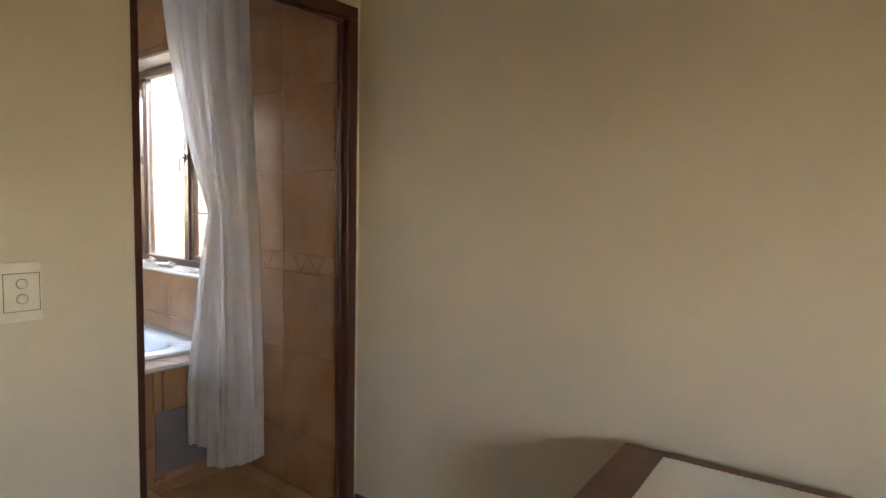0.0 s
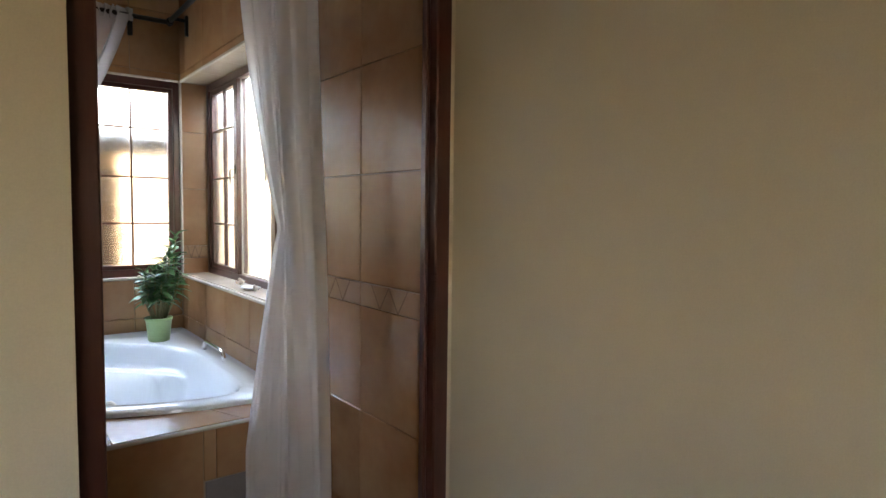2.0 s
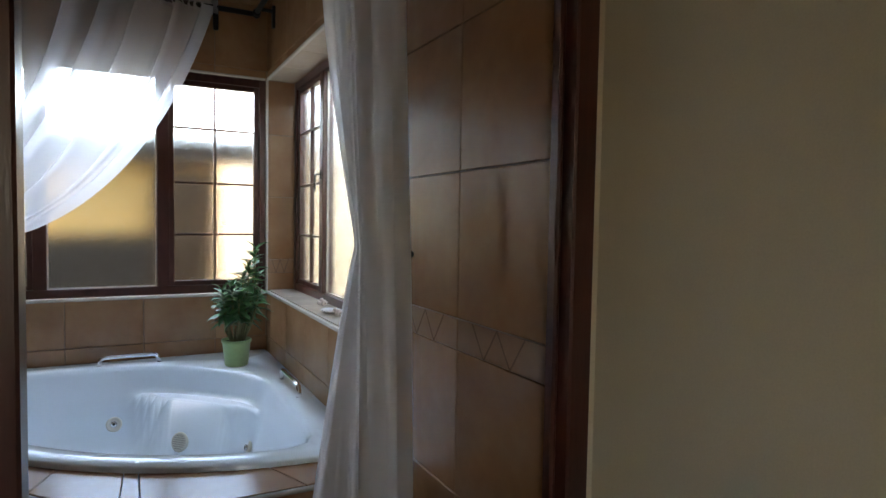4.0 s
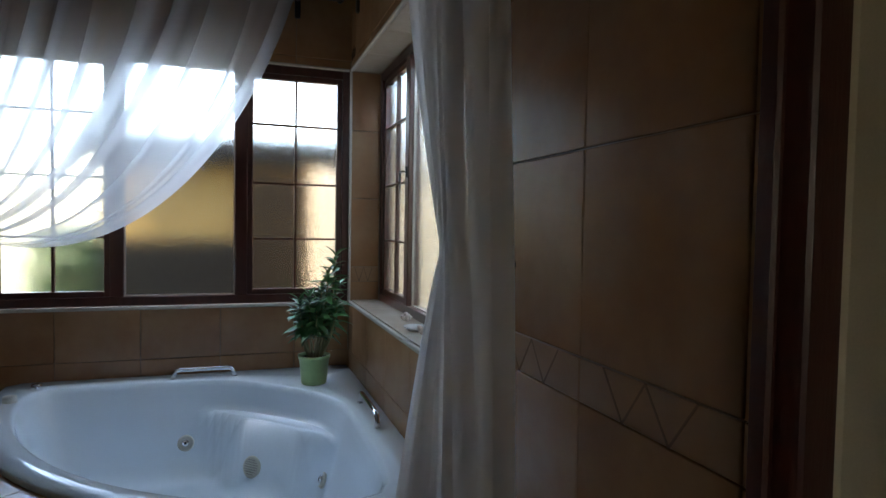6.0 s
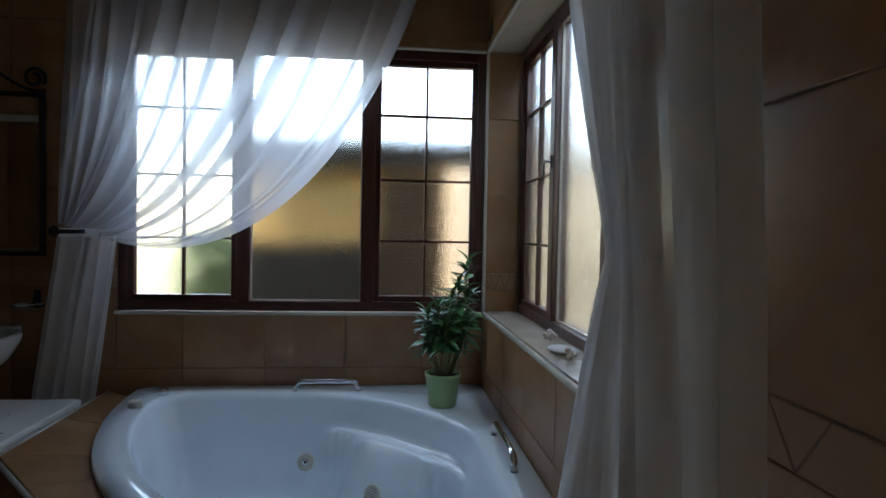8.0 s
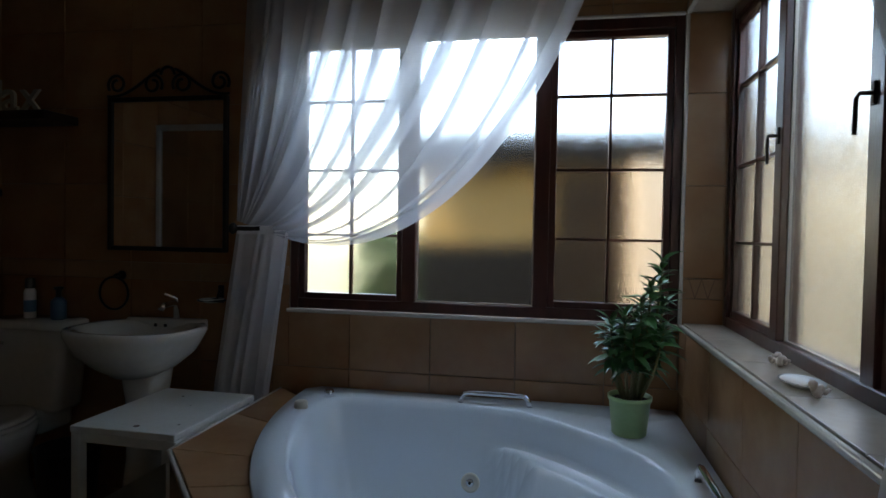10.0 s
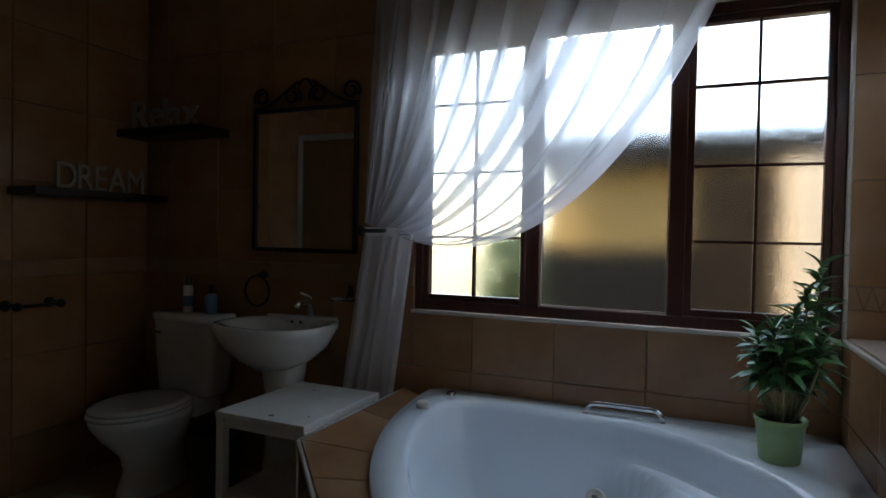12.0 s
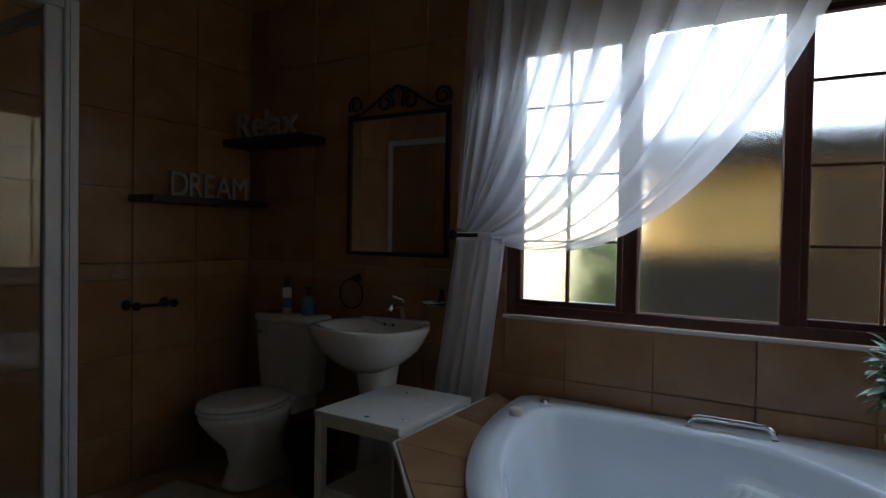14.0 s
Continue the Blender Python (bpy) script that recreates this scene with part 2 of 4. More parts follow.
def cut(rect, holes):
    """the pieces of a rectangle (a0, b0, a1, b1) left by the holes"""
    todo = [rect]
    for h0, k0, h1, k1 in holes:
        rest = []
        for a0, b0, a1, b1 in todo:
            if h0 >= a1 or h1 <= a0 or k0 >= b1 or k1 <= b0:
                rest.append((a0, b0, a1, b1))
                continue
            if a0 < h0: rest.append((a0, b0, h0, b1))
            if h1 < a1: rest.append((h1, b0, a1, b1))
            m0, m1 = max(a0, h0), min(a1, h1)
            if b0 < k0: rest.append((m0, b0, m1, k0))
            if k1 < b1: rest.append((m0, k1, m1, b1))
        todo = rest
    return [r for r in todo if r[2] - r[0] > 0.012 and r[3] - r[1] > 0.012]


SHARED = {}


def piece(name, w, h, thick, material, parent, m):
    """a bevelled tile of its own on shared mesh data; local z is its face"""
    key = (name, round(w, 3), round(h, 3), thick)
    if key not in SHARED:
        b = 0.0014
        v = [(sx * (w / 2 - i), sy * (h / 2 - i), z) for z, i in ((0, 0), (thick - b, 0), (thick, b)) for sx, sy in ((-1, -1), (1, -1), (1, 1), (-1, 1))]
        f = [(4 * r + k, 4 * r + (k + 1) % 4, 4 * r + 4 + (k + 1) % 4, 4 * r + 4 + k) for r in range(2) for k in range(4)] + [(8, 9, 10, 11)]
        me = bpy.data.meshes.new(name)
        me.from_pydata(v, [], f)
        me.materials.append(material)
        SHARED[key] = me
    ob = new(name, SHARED[key])
    ob.parent = parent
    ob.matrix_world = m
    return ob


GAP = 0.0035
ROWS_Z = [-0.09, 0.27, 0.64, 1.005, 1.085, 1.45, 1.81, 2.17, 2.53, 2.89]


def tile_wall(parent, frame_m, a0, a1, joints, holes, top=2.75, bottom=0.0, zigzag=-99.0):
    """tiles over a wall: a runs along it, z up. frame_m takes (a, z, out) to the world."""
    js = [a0] + [j for j in joints if a0 + 0.01 < j < a1 - 0.01] + [a1]
    for z0, z1 in zip(ROWS_Z, ROWS_Z[1:]):
        band = z1 - z0 < 0.1
        z0, z1 = max(z0, bottom), min(z1, top)
        if z1 - z0 < 0.02:
            continue
        for j0, j1 in zip(js, js[1:]):
            for r in cut((j0, z0, j1, z1), holes):
                w, h = r[2] - r[0] - GAP, r[3] - r[1] - GAP
                if w < 0.01 or h < 0.01:
                    continue
                piece("border_tile" if band else "wall_tile", w, h, 0.008, TILE_BAND if band else TILE, parent,
                      frame_m @ pose((r[0] + r[2]) / 2, (r[1] + r[3]) / 2, 0))
                if band and w > 0.1 and r[0] > zigzag:
                    k = 2
                    w = w * 0.6
                    bm = bmesh.new()
                    step = w / (2 * k)
                    for i in range(2 * k):
                        p, q = (-w / 2 + i * step, -h / 2 if i % 2 else h / 2), (-w / 2 + (i + 1) * step, h / 2 if i % 2 else -h / 2)
                        d = Vector((q[0] - p[0], q[1] - p[1])).normalized() * 0.0018
                        vs = [bm.verts.new((x, y, z)) for z in (0.0075, 0.0089) for x, y in ((p[0] - d.y, p[1] + d.x), (p[0] + d.y, p[1] - d.x), (q[0] + d.y, q[1] - d.x), (q[0] - d.y, q[1] + d.x))]
                        bm.faces.new(vs[4:])
                        for e in range(4):
                            bm.faces.new((vs[e], vs[(e + 1) % 4], vs[4 + (e + 1) % 4], vs[4 + e]))
                    z = part("zigzag_line", bm, INLAY, parent)
                    z.matrix_world = frame_m @ pose((r[0] + r[2]) / 2, (r[1] + r[3]) / 2, 0)


def frame_of(origin, along, out):
    a, o = Vector(along), Vector(out)
    m = Matrix((a, Vector((0, 0, 1)), o)).transposed().to_4x4()
    return Matrix.Translation(origin) @ m


# ---- the large structure ----
TOP = 2.75
G = 0.008
SILL, HEAD = 0.90, 2.12
WL, WR = -1.655, -0.005            # window in the north wall
BN, BF = -1.66, 0.0               # recess in the east wall, near and far end
wall_n = structure("wall_north", boxes((-3.55, G, 0, WL, 0.14, TOP), (WL, G, 0, WR, 0.14, SILL - 0.01), (WL, G, HEAD, WR, 0.14, TOP), (WR, G, 0, 0.26, 0.14, TOP)), GROUT, "tiled bathroom wall in terracotta tiles round a wide window", "wall")
wall_e = structure("wall_east", boxes((G, BN, 0, 0.26, BF + G, SILL - 0.01), (G, BN, HEAD + 0.01, 0.26, BF + G, TOP), (G, -2.714, 0, 0.30, BN, TOP)), GROUT, "terracotta tiled bathroom wall with a deep window recess", "wall")
wall_w = structure("wall_west", boxes((-3.55, -2.645, 0, -3.33 - G, G, TOP)), GROUT, "terracotta tiled wall behind shelves and toilet", "wall")
DL, DR, DH = -0.897, 0.022, 2.095  # door frame's outer edges
wall_s = structure("wall_south", boxes((-4.3, -2.83, 0, DL, -2.645, TOP), (DL, -2.75, DH, DR, -2.645, TOP), (DR, -2.75, 0, 0.30, -2.715, TOP)), PAINT, "smooth beige painted wall round the bathroom doorway", "wall")
structure("wall_bedroom_east", boxes((0.034, -7.0, 0, 0.30, -2.75, TOP)), PAINT, "plain beige painted bedroom wall", "wall")
# unseen wall; its opening is added and sized to light the bedroom
structure("wall_bedroom_south", boxes((-4.5, -7.2, 0, -2.875, -7.0, TOP), (-1.925, -7.2, 0, 0.30, -7.0, TOP), (-2.875, -7.2, 0, -1.925, -7.0, 1.08), (-2.875, -7.2, 1.90, -1.925, -7.0, TOP)), PAINT, "unseen beige bedroom wall with an opening added for sky light", "wall")
structure("wall_bedroom_west", boxes((-4.5, -7.0, 0, -4.3, -2.645, TOP)), PAINT, "plain beige painted bedroom wall", "wall")
floor_b = structure("floor_bathroom", boxes((-3.55, -2.70, -0.12, 0.30, 0.26, -0.006)), GROUT, "terracotta tiled bathroom floor", "floor")
structure("floor_bedroom", boxes((-4.5, -7.2, -0.12, 0.30, -2.70, 0)), BED_FLOOR, "brown tiled bedroom floor", "floor")
structure("ceiling", boxes((-4.5, -7.2, TOP, 0.30, 0.14, TOP + 0.12)), CEILING, "plain cream painted plaster ceiling", "ceiling")
# unseen slab over the rooms, its edge sized to block high sky
structure("roof_sky_block", boxes((-4.7, -7.4, TOP + 0.14, 0.40, 0.22, TOP + 0.22)), ROOF, "unseen dark roof slab added above the ceiling to block sky", "roof")

# door frame, set a little back in the plaster
door_frame = tagged(empty("door_frame", (DL, -2.70, 0)), "dark mahogany stained door frame of the bathroom doorway", "door frame", kind="structure")
def framed(nm, b, mt=WOOD, label=""):
    ob = part(nm, boxes(b, bevel=0.004), mt, door_frame, label)
    ob.matrix_parent_inverse = door_frame.matrix_world.inverted()


framed("jamb", (DL + 0.001, -2.755, 0, DL + 0.057, -2.692, DH - 0.052))
framed("jamb", (DR - 0.050, -2.754, 0, DR, -2.692, DH - 0.052))
framed("head", (DL + 0.001, -2.754, DH - 0.052, DR, -2.692, DH))
framed("door_stop", (DR - 0.062, -2.722, 0, DR - 0.0495, -2.694, DH - 0.064))
framed("door_stop", (DL + 0.0575, -2.722, DH - 0.064, DR - 0.0495, -2.694, DH - 0.0515))
structure("baseboard", boxes((0.017, -7.0, 0, 0.032, -2.756, 0.09), bevel=0.003), WOOD, "dark wooden skirting board along the bedroom wall", "skirting board")


BARS = (0.0, 0.24, 0.505, 0.785, 1.0)


# windows: two barred casements and a plain pane between them
def window(name, label, m, width, handle_at):
    """a runs along the width from the room's left, z up from the sill, the room lies at -y"""
    w = tagged(empty(name), label, "window", kind="structure")
    w.matrix_world = m
    H = HEAD - SILL
    frame_part = lambda nm, bm, mt, par=w, lab="": part(nm, bm, mt, par, lab)
    side = 0.036
    for b in ((0, 0, 0, side, 0.07, H), (width - side, 0, 0, width, 0.07, H), (side, 0, 0, width - side, 0.07, 0.045), (side, 0, H - 0.045, width - side, 0.07, H)):
        frame_part("window_frame", boxes(b, bevel=0.003), WOOD)
    third = (0.515 / 1.65) * width
    for c in (third + 0.028, width - third - 0.028):
        frame_part("mullion", boxes((c - 0.03, 0, 0.045, c + 0.03, 0.07, H - 0.045), bevel=0.003), WOOD)
    for a0, a1, bars in ((side, third - 0.002, True), (third + 0.058, width - third - 0.058, False), (width - third + 0.002, width - side, True)):
        z0, z1 = 0.045, H - 0.045
        if bars:
            s = 0.026
            sash = frame_part("casement", boxes((a0, 0.012, z0, a0 + s, 0.055, z1), (a1 - s, 0.012, z0, a1, 0.055, z1), (a0 + s, 0.012, z0, a1 - s, 0.055, z0 + s), (a0 + s, 0.012, z1 - s, a1 - s, 0.055, z1), bevel=0.003), WOOD)
            a0, a1, z0, z1 = a0 + s, a1 - s, z0 + s, z1 - s
            mid = (a0 + a1) / 2
            part("glazing_bar", boxes((mid - 0.005, 0.018, z0, mid + 0.005, 0.046, z1)), WOOD, sash)
            for i in range(1, 4):
                z = z0 + (z1 - z0) * BARS[i]
                part("glazing_bar", boxes((a0, 0.020, z - 0.005, a1, 0.044, z + 0.005)), WOOD, sash)
            cols = [(a0, mid - 0.005), (mid + 0.005, a1)]
            rws = [(z0 + (z1 - z0) * BARS[i] + (0.005 if i else 0), z0 + (z1 - z0) * BARS[i + 1] - (0.005 if i < 3 else 0)) for i in range(4)]
        else:
            sash, cols, rws = w, [(a0, a1)], [(z0, z1)]
            part("glazing_bead", boxes((a0, 0.022, z0, a0 + 0.006, 0.034, z1), (a1 - 0.006, 0.022, z0, a1, 0.034, z1), (a0 + 0.006, 0.022, z0, a1 - 0.006, 0.034, z0 + 0.006), (a0 + 0.006, 0.022, z1 - 0.006, a1 - 0.006, 0.034, z1)), TRIM, w, "pale putty line round the pane")
        for c0, c1 in cols:
            for r0, r1 in rws:
                p = part("pane", boxes((c0, 0.030, r0, c1, 0.034, r1)), FROSTED, sash)
                p.visible_shadow = False
    for a, flip in handle_at:
        h = part("window_handle", tube([(a, -0.002, 0.655), (a, -0.03, 0.655), (a + flip * 0.006, -0.034, 0.645), (a + flip * 0.008, -0.034, 0.57)], 0.005, 6), IRON, w, "black window fastener")
        box_bm = boxes((a - 0.008, -0.006, 0.63, a + 0.008, 0.002, 0.68), bevel=0.002)
        part("handle_plate", box_bm, IRON, h)
    return w


window("window_1", "wide mahogany framed window with obscure glass and glazing bars", Matrix.Translation((WL, 0.012, SILL)), WR - WL, [])
window("window_2", "mahogany framed corner window with obscure glass and fastener", Matrix.Translation((0.16, -0.008, SILL)) @ pose(0, 0, 0, 0, 0, -90), BF - BN - 0.012, [(0.545, 1), (1.10, -1)])
# sills and the pale corner beads
structure("sill_north", boxes((WL - 0.01, -0.010, SILL - 0.018, -0.006, 0.011, SILL), bevel=0.006, seg=2), TRIM, "narrow cream tiled sill below the window", "window sill")
sill_e = structure("sill_east", boxes((-0.005, BN, SILL - 0.014, 0.012, BF - 0.004, SILL + 0.004), bevel=0.005, seg=2), TRIM, "cream rounded edge of the deep window sill", "window sill")
structure("trim", boxes((-0.006, -0.008, SILL, 0.008, 0.008, HEAD), bevel=0.004), TRIM, "cream corner bead beside the windows", "trim")
structure("trim_lintel", boxes((-0.006, BN, HEAD - 0.004, 0.012, -0.009, HEAD + 0.012), (WL, -0.005, HEAD - 0.004, -0.007, 0.011, HEAD + 0.010), bevel=0.004), TRIM, "cream bead along the heads of the windows", "trim")

# ---- outside ----
structure("ground", boxes((-400, -400, -0.5, 400, 400, -0.3)), GROUND, "garden ground of grass and bare soil", "ground")
structure("garden_wall", boxes((-1.75, 2.7, -0.3, 1.2, 2.95, 1.83)), SUNNY, "ochre plastered garden wall behind the window", "garden wall")
structure("garden_wall_coping", boxes((-1.85, 2.50, 1.83, 1.3, 3.1, 2.10)), ROOF, "dark tiled coping on the garden wall", "coping")
structure("neighbour_wall", boxes((0.10, 2.25, -0.3, 1.2, 2.5, 1.80)), CREAM_WALL, "cream plastered pier by the garden wall", "garden wall")
# added block: its near-black colour darkens the wall's lower part
structure("wall_dark_foot", boxes((-1.75, 2.45, -0.3, 0.08, 2.68, 1.16)), ROOF, "near-black block added to darken the garden wall's foot", "garden wall")
# slab added over the ground so the lower panes look onto something dark
structure("yard_dark_slab", boxes((-1.9, 0.27, -0.299, 2.2, 2.44, -0.27)), DARK_SLAB, "dark slab added over the yard to darken the lower panes", "paving")
# boards added beside the pier to darken the casement's view
gate = tagged(empty("dark_board_screen", (-0.52, 2.42, -0.27)), "dark timber boards added by the pier to darken the panes", "gate")
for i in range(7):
    part("board", boxes((i * 0.093, 0, 0.02, i * 0.093 + 0.088, 0.024, 2.02), bevel=0.003), DARK_BOARD, gate)
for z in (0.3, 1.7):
    part("ledge", boxes((0, 0.0245, z, 0.646, 0.05, z + 0.1)), DARK_BOARD, gate)
structure("boundary_wall", boxes((2.2, -6, -0.3, 2.4, 14, 2.8)), GREY_WALL, "pale plastered boundary wall beside the house", "garden wall")


def shrub(name, label, cx, cy, z0, rx, ry, h, n, seed):
    rng = random.Random(seed)
    root = tagged(empty(name, (cx, cy, z0)), label, "shrub")
    bm = bmesh.new()
    for i in range(7):
        a = rng.uniform(0, 6.28)
        tube([(0, 0, 0), (rx * 0.3 * math.cos(a), ry * 0.3 * math.sin(a), h * 0.4), (rx * 0.7 * math.cos(a), ry * 0.7 * math.sin(a), h * rng.uniform(0.7, 0.95))], 0.02, 5, bm, 0.3)
    part("stems", bm, STEM, root)
    v, f = [], []
    for i in range(n):
        a, q, z = rng.uniform(0, 6.28), math.sqrt(rng.random()), rng.uniform(0.05, 1)
        q *= 1.0 - 0.45 * z + 0.15 * math.sin(3 * a + seed)
        p = Vector((rx * q * math.cos(a), ry * q * math.sin(a), h * z))
        d = Vector((rng.gauss(0, 1), rng.gauss(0, 1), rng.gauss(0.2, 0.7))).normalized()
        s = d.orthogonal().normalized() * 0.03
        k = len(v)
        v += [p, p + d * 0.05 + s, p + d * 0.12, p + d * 0.05 - s]
        f.append((k, k + 1, k + 2, k + 3))
    tagged(part("crown", (v, [], f), HEDGE, root), kind="stuff")


shrub("garden_shrub", "leafy green shrub outside below the window", -1.75, 1.9, -0.3, 0.32, 0.4, 1.55, 1500, 3)


# ---- the corner bath and its tiled deck ----
LEG_A, LEG_B, TUB_POWER, RIM = 1.548, 1.72, 2.13, 0.56
TC = Vector((-0.70, -0.80))


def ray_limit(d, kind, a, b=0.0):
    """distance from the tub's centre along d to one of its limits"""
    if kind == "x":
        return (a - TC.x) / d.x if d.x > 1e-6 else 99.0
    if kind == "y":
        return (a - TC.y) / d.y if d.y > 1e-6 else 99.0
    if kind == "corner":
        k = d.x + d.y
        return (-a - TC.x - TC.y) / k if k > 1e-6 else 99.0
    lo, hi = 0.0, 3.0
    for _ in range(40):
        mid = (lo + hi) / 2
        p = TC + d * mid
        if (max(0, -p.x) / a) ** TUB_POWER + (max(0, -p.y) / b) ** TUB_POWER < 1: lo = mid
        else: hi = mid
    return lo


def tub_outline(inset, wall_gap, corner, sharp, n=96):
    out = []
    for k in range(n):
        a = 2 * math.pi * k / n
        d = Vector((math.cos(a), math.sin(a)))
        rs = [ray_limit(d, "x", -wall_gap), ray_limit(d, "y", -wall_gap), ray_limit(d, "front", LEG_A - inset, LEG_B - inset)]
        if corner:
            rs.append(ray_limit(d, "corner", corner))
        r = sum(q ** -sharp for q in rs) ** (-1 / sharp)
        out.append(TC + d * r)
    return out


bathtub = tagged(empty("corner_bathtub", (0, 0, 0)), "white acrylic corner whirlpool bath set in a tiled deck", "bathtub")
outer, lip = tub_outline(0, 0.004, 0, 60), tub_outline(0.105, 0.13, 0.72, 9)
outer2 = [TC + (p - TC) * 0.993 for p in outer]
lip2 = [TC + (p - TC) * 1.02 for p in lip]
rings = [[(p.x, p.y, RIM - 0.03) for p in outer], [(p.x, p.y, RIM - 0.008) for p in outer], [(p.x, p.y, RIM) for p in outer2], [(p.x, p.y, RIM) for p in lip2], [(p.x, p.y, RIM - 0.006) for p in lip]]
for s, z in ((0.985, 0.53), (0.97, 0.49), (0.955, 0.455), (0.94, 0.425), (0.925, 0.39), (0.905, 0.34), (0.885, 0.29), (0.86, 0.24), (0.83, 0.19), (0.78, 0.15), (0.70, 0.125), (0.55, 0.115), (0.30, 0.11)):
    ring = []
    for p in lip:
        q = TC + (p - TC) * s
        # the moulded seat across the corner
        k = -(q.x + q.y) + 0.10 * ((q.x - q.y) - 0.15) ** 2
        m = min(1, max(0, (0.985 - k) / 0.075))
        m = m * m * (3 - 2 * m)
        ring.append((q.x, q.y, z + (max(z, 0.425) - z) * m))
    rings.append(ring)
part("shell", loft(rings, False, True), ACRYLIC, bathtub, smooth=True)


def disc_fitting(name, at, aim, r, label, slots):
    f = part(name, lathe([(r, 0), (r, 0.006), (r * 0.86, 0.012), (r * 0.8, 0.009)], n=24), PLASTIC, bathtub, label, True)
    f.matrix_basis = look(at, Vector(at) - Vector(aim))
    if slots:
        bm = bmesh.new()
        for i in range(-3, 4):
            w = math.sqrt(max(0, (r * 0.75) ** 2 - (i * r * 0.21) ** 2))
            box(bm, -w, i * r * 0.21 - 0.0018, 0.008, w, i * r * 0.21 + 0.0018, 0.0125)
        part("grille_slot", bm, TRIM, f)
    else:
        part("nozzle", lathe([(r * 0.42, 0.006), (r * 0.42, 0.018), (r * 0.3, 0.02)], n=16), CHROME, f, "chrome nozzle", True)
        # black disc paints the shade inside the nozzle's opening
        part("nozzle_hole_shade", lathe([(r * 0.16, 0.0195), (r * 0.16, 0.0215)], n=12), BLACK, f)


for at, aim, r, slots in (((-0.785, -0.262, 0.30), (-0.05, -1, 0.30), 0.036, False), ((-0.50, -0.45, 0.23), (-0.7, -0.7, 0.25), 0.048, True), ((-0.225, -0.72, 0.25), (-1, -0.1, 0.3), 0.036, False)):
    disc_fitting("suction_grille" if slots else "water_jet", at, Vector(aim).normalized(), r, "round cream suction grille" if slots else "round cream water jet", slots)


def rail(pts, label):
    r = part("grab_rail", tube(pts, 0.011, 10), CHROME, bathtub, label, True)
    for p in (pts[0], pts[-1]):
        part("rail_foot", lathe([(0.02, p[2] - 0.012), (0.02, p[2] - 0.004), (0.012, p[2])], p[0], p[1], 16), CHROME, r, "", True)


def arch(a, b, h, n=6):
    a, b = Vector(a), Vector(b)
    up = Vector((0, 0, h))
    d = (b - a)
    pts = [a, a + up * 0.6 + d * 0.02, a + up * 0.9 + d * 0.06, a + up + d * 0.13]
    return [tuple(p) for p in pts + [b - d * 0.13 + up, b - d * 0.06 + up * 0.9, b - d * 0.02 + up * 0.6, b]]


rail(arch((-0.855, -0.105, RIM), (-0.575, -0.105, RIM), 0.042), "polished chrome grab rail")
rail(arch((-0.075, -0.72, RIM), (-0.075, -1.05, RIM), 0.05), "polished chrome grab rail")
for at, r in (((-1.445, -0.33), 0.026), ((-1.40, -0.15), 0.02)):
    part("control_knob", lathe([(r, RIM - 0.002), (r, RIM + 0.020), (r * 0.86, RIM + 0.026), (r * 0.5, RIM + 0.027)], *at, 20), PLASTIC if r > 0.025 else CHROME, bathtub, "round whirlpool control", True)

# deck: front along x, a slanted side, and a short side to the north wall
DECK = 0.54
FOOT = [(-0.002, -1.86), (-0.725, -1.86), (-1.68, -0.79), (-1.68, -0.002)]
deck = tagged(empty("bath_deck"), "terracotta tiled deck with a slanted front round the bath", "bath surround", kind="structure")
bm = bmesh.new()
lo = [bm.verts.new((x, y, -0.005)) for x, y in FOOT]
hi = [bm.verts.new((x, y, DECK - G)) for x, y in FOOT]
for i in range(3):
    bm.faces.new((lo[i], lo[i + 1], hi[i + 1], hi[i]))
part("core", bm, GROUT, deck)
# top tiles: strips between the tub's rim and the deck's edge
edge_pts = [Vector(p) for p in FOOT]


def deck_tile(poly, material=TILE):
    bm = bmesh.new()
    a = [bm.verts.new((x, y, DECK - 0.010)) for x, y in poly]
    c = sum((Vector(p) for p in poly), Vector((0, 0))) / len(poly)
    b = [bm.verts.new((x, y, DECK - 0.002)) for x, y in poly]
    t = [bm.verts.new((*(Vector(p) + (c - Vector(p)).normalized() * 0.003), DECK)) for p in poly]
    n = len(poly)
    for p, q in ((a, b), (b, t)):
        for i in range(n):
            bm.faces.new((p[i], p[(i + 1) % n], q[(i + 1) % n], q[i]))
    bm.faces.new(t)
    bmesh.ops.recalc_face_normals(bm, faces=bm.faces)
    return part("deck_tile", bm, material, deck)


def deck_edge(d):
    """distance from the tub's centre along d to the deck's outer edge"""
    best = 99.0
    for p, q in zip(edge_pts, edge_pts[1:]):
        e, w = q - p, p - TC
        det = d.x * e.y - d.y * e.x
        if abs(det) > 1e-9:
            t, u = (w.x * e.y - w.y * e.x) / det, (w.x * d.y - w.y * d.x) / det
            if t > 0 and -1e-4 <= u <= 1.0001:
                best = min(best, t)
    return best


def heading(p): return math.atan2(p[1] - TC.y, p[0] - TC.x) % (2 * math.pi)


# joints run from the bath to the deck's edge
stops = [heading(p) for p in ((-0.004, -1.859), (-0.26, -1.86), (-0.70, -1.86), (-0.755, -1.826), (-0.98, -1.574), (-1.22, -1.305), (-1.46, -1.037), (-1.68, -0.79), (-1.68, -0.40), (-1.68, -0.004))]
stops = sorted(stops)
corners = [heading(p) for p in FOOT[1:3]]
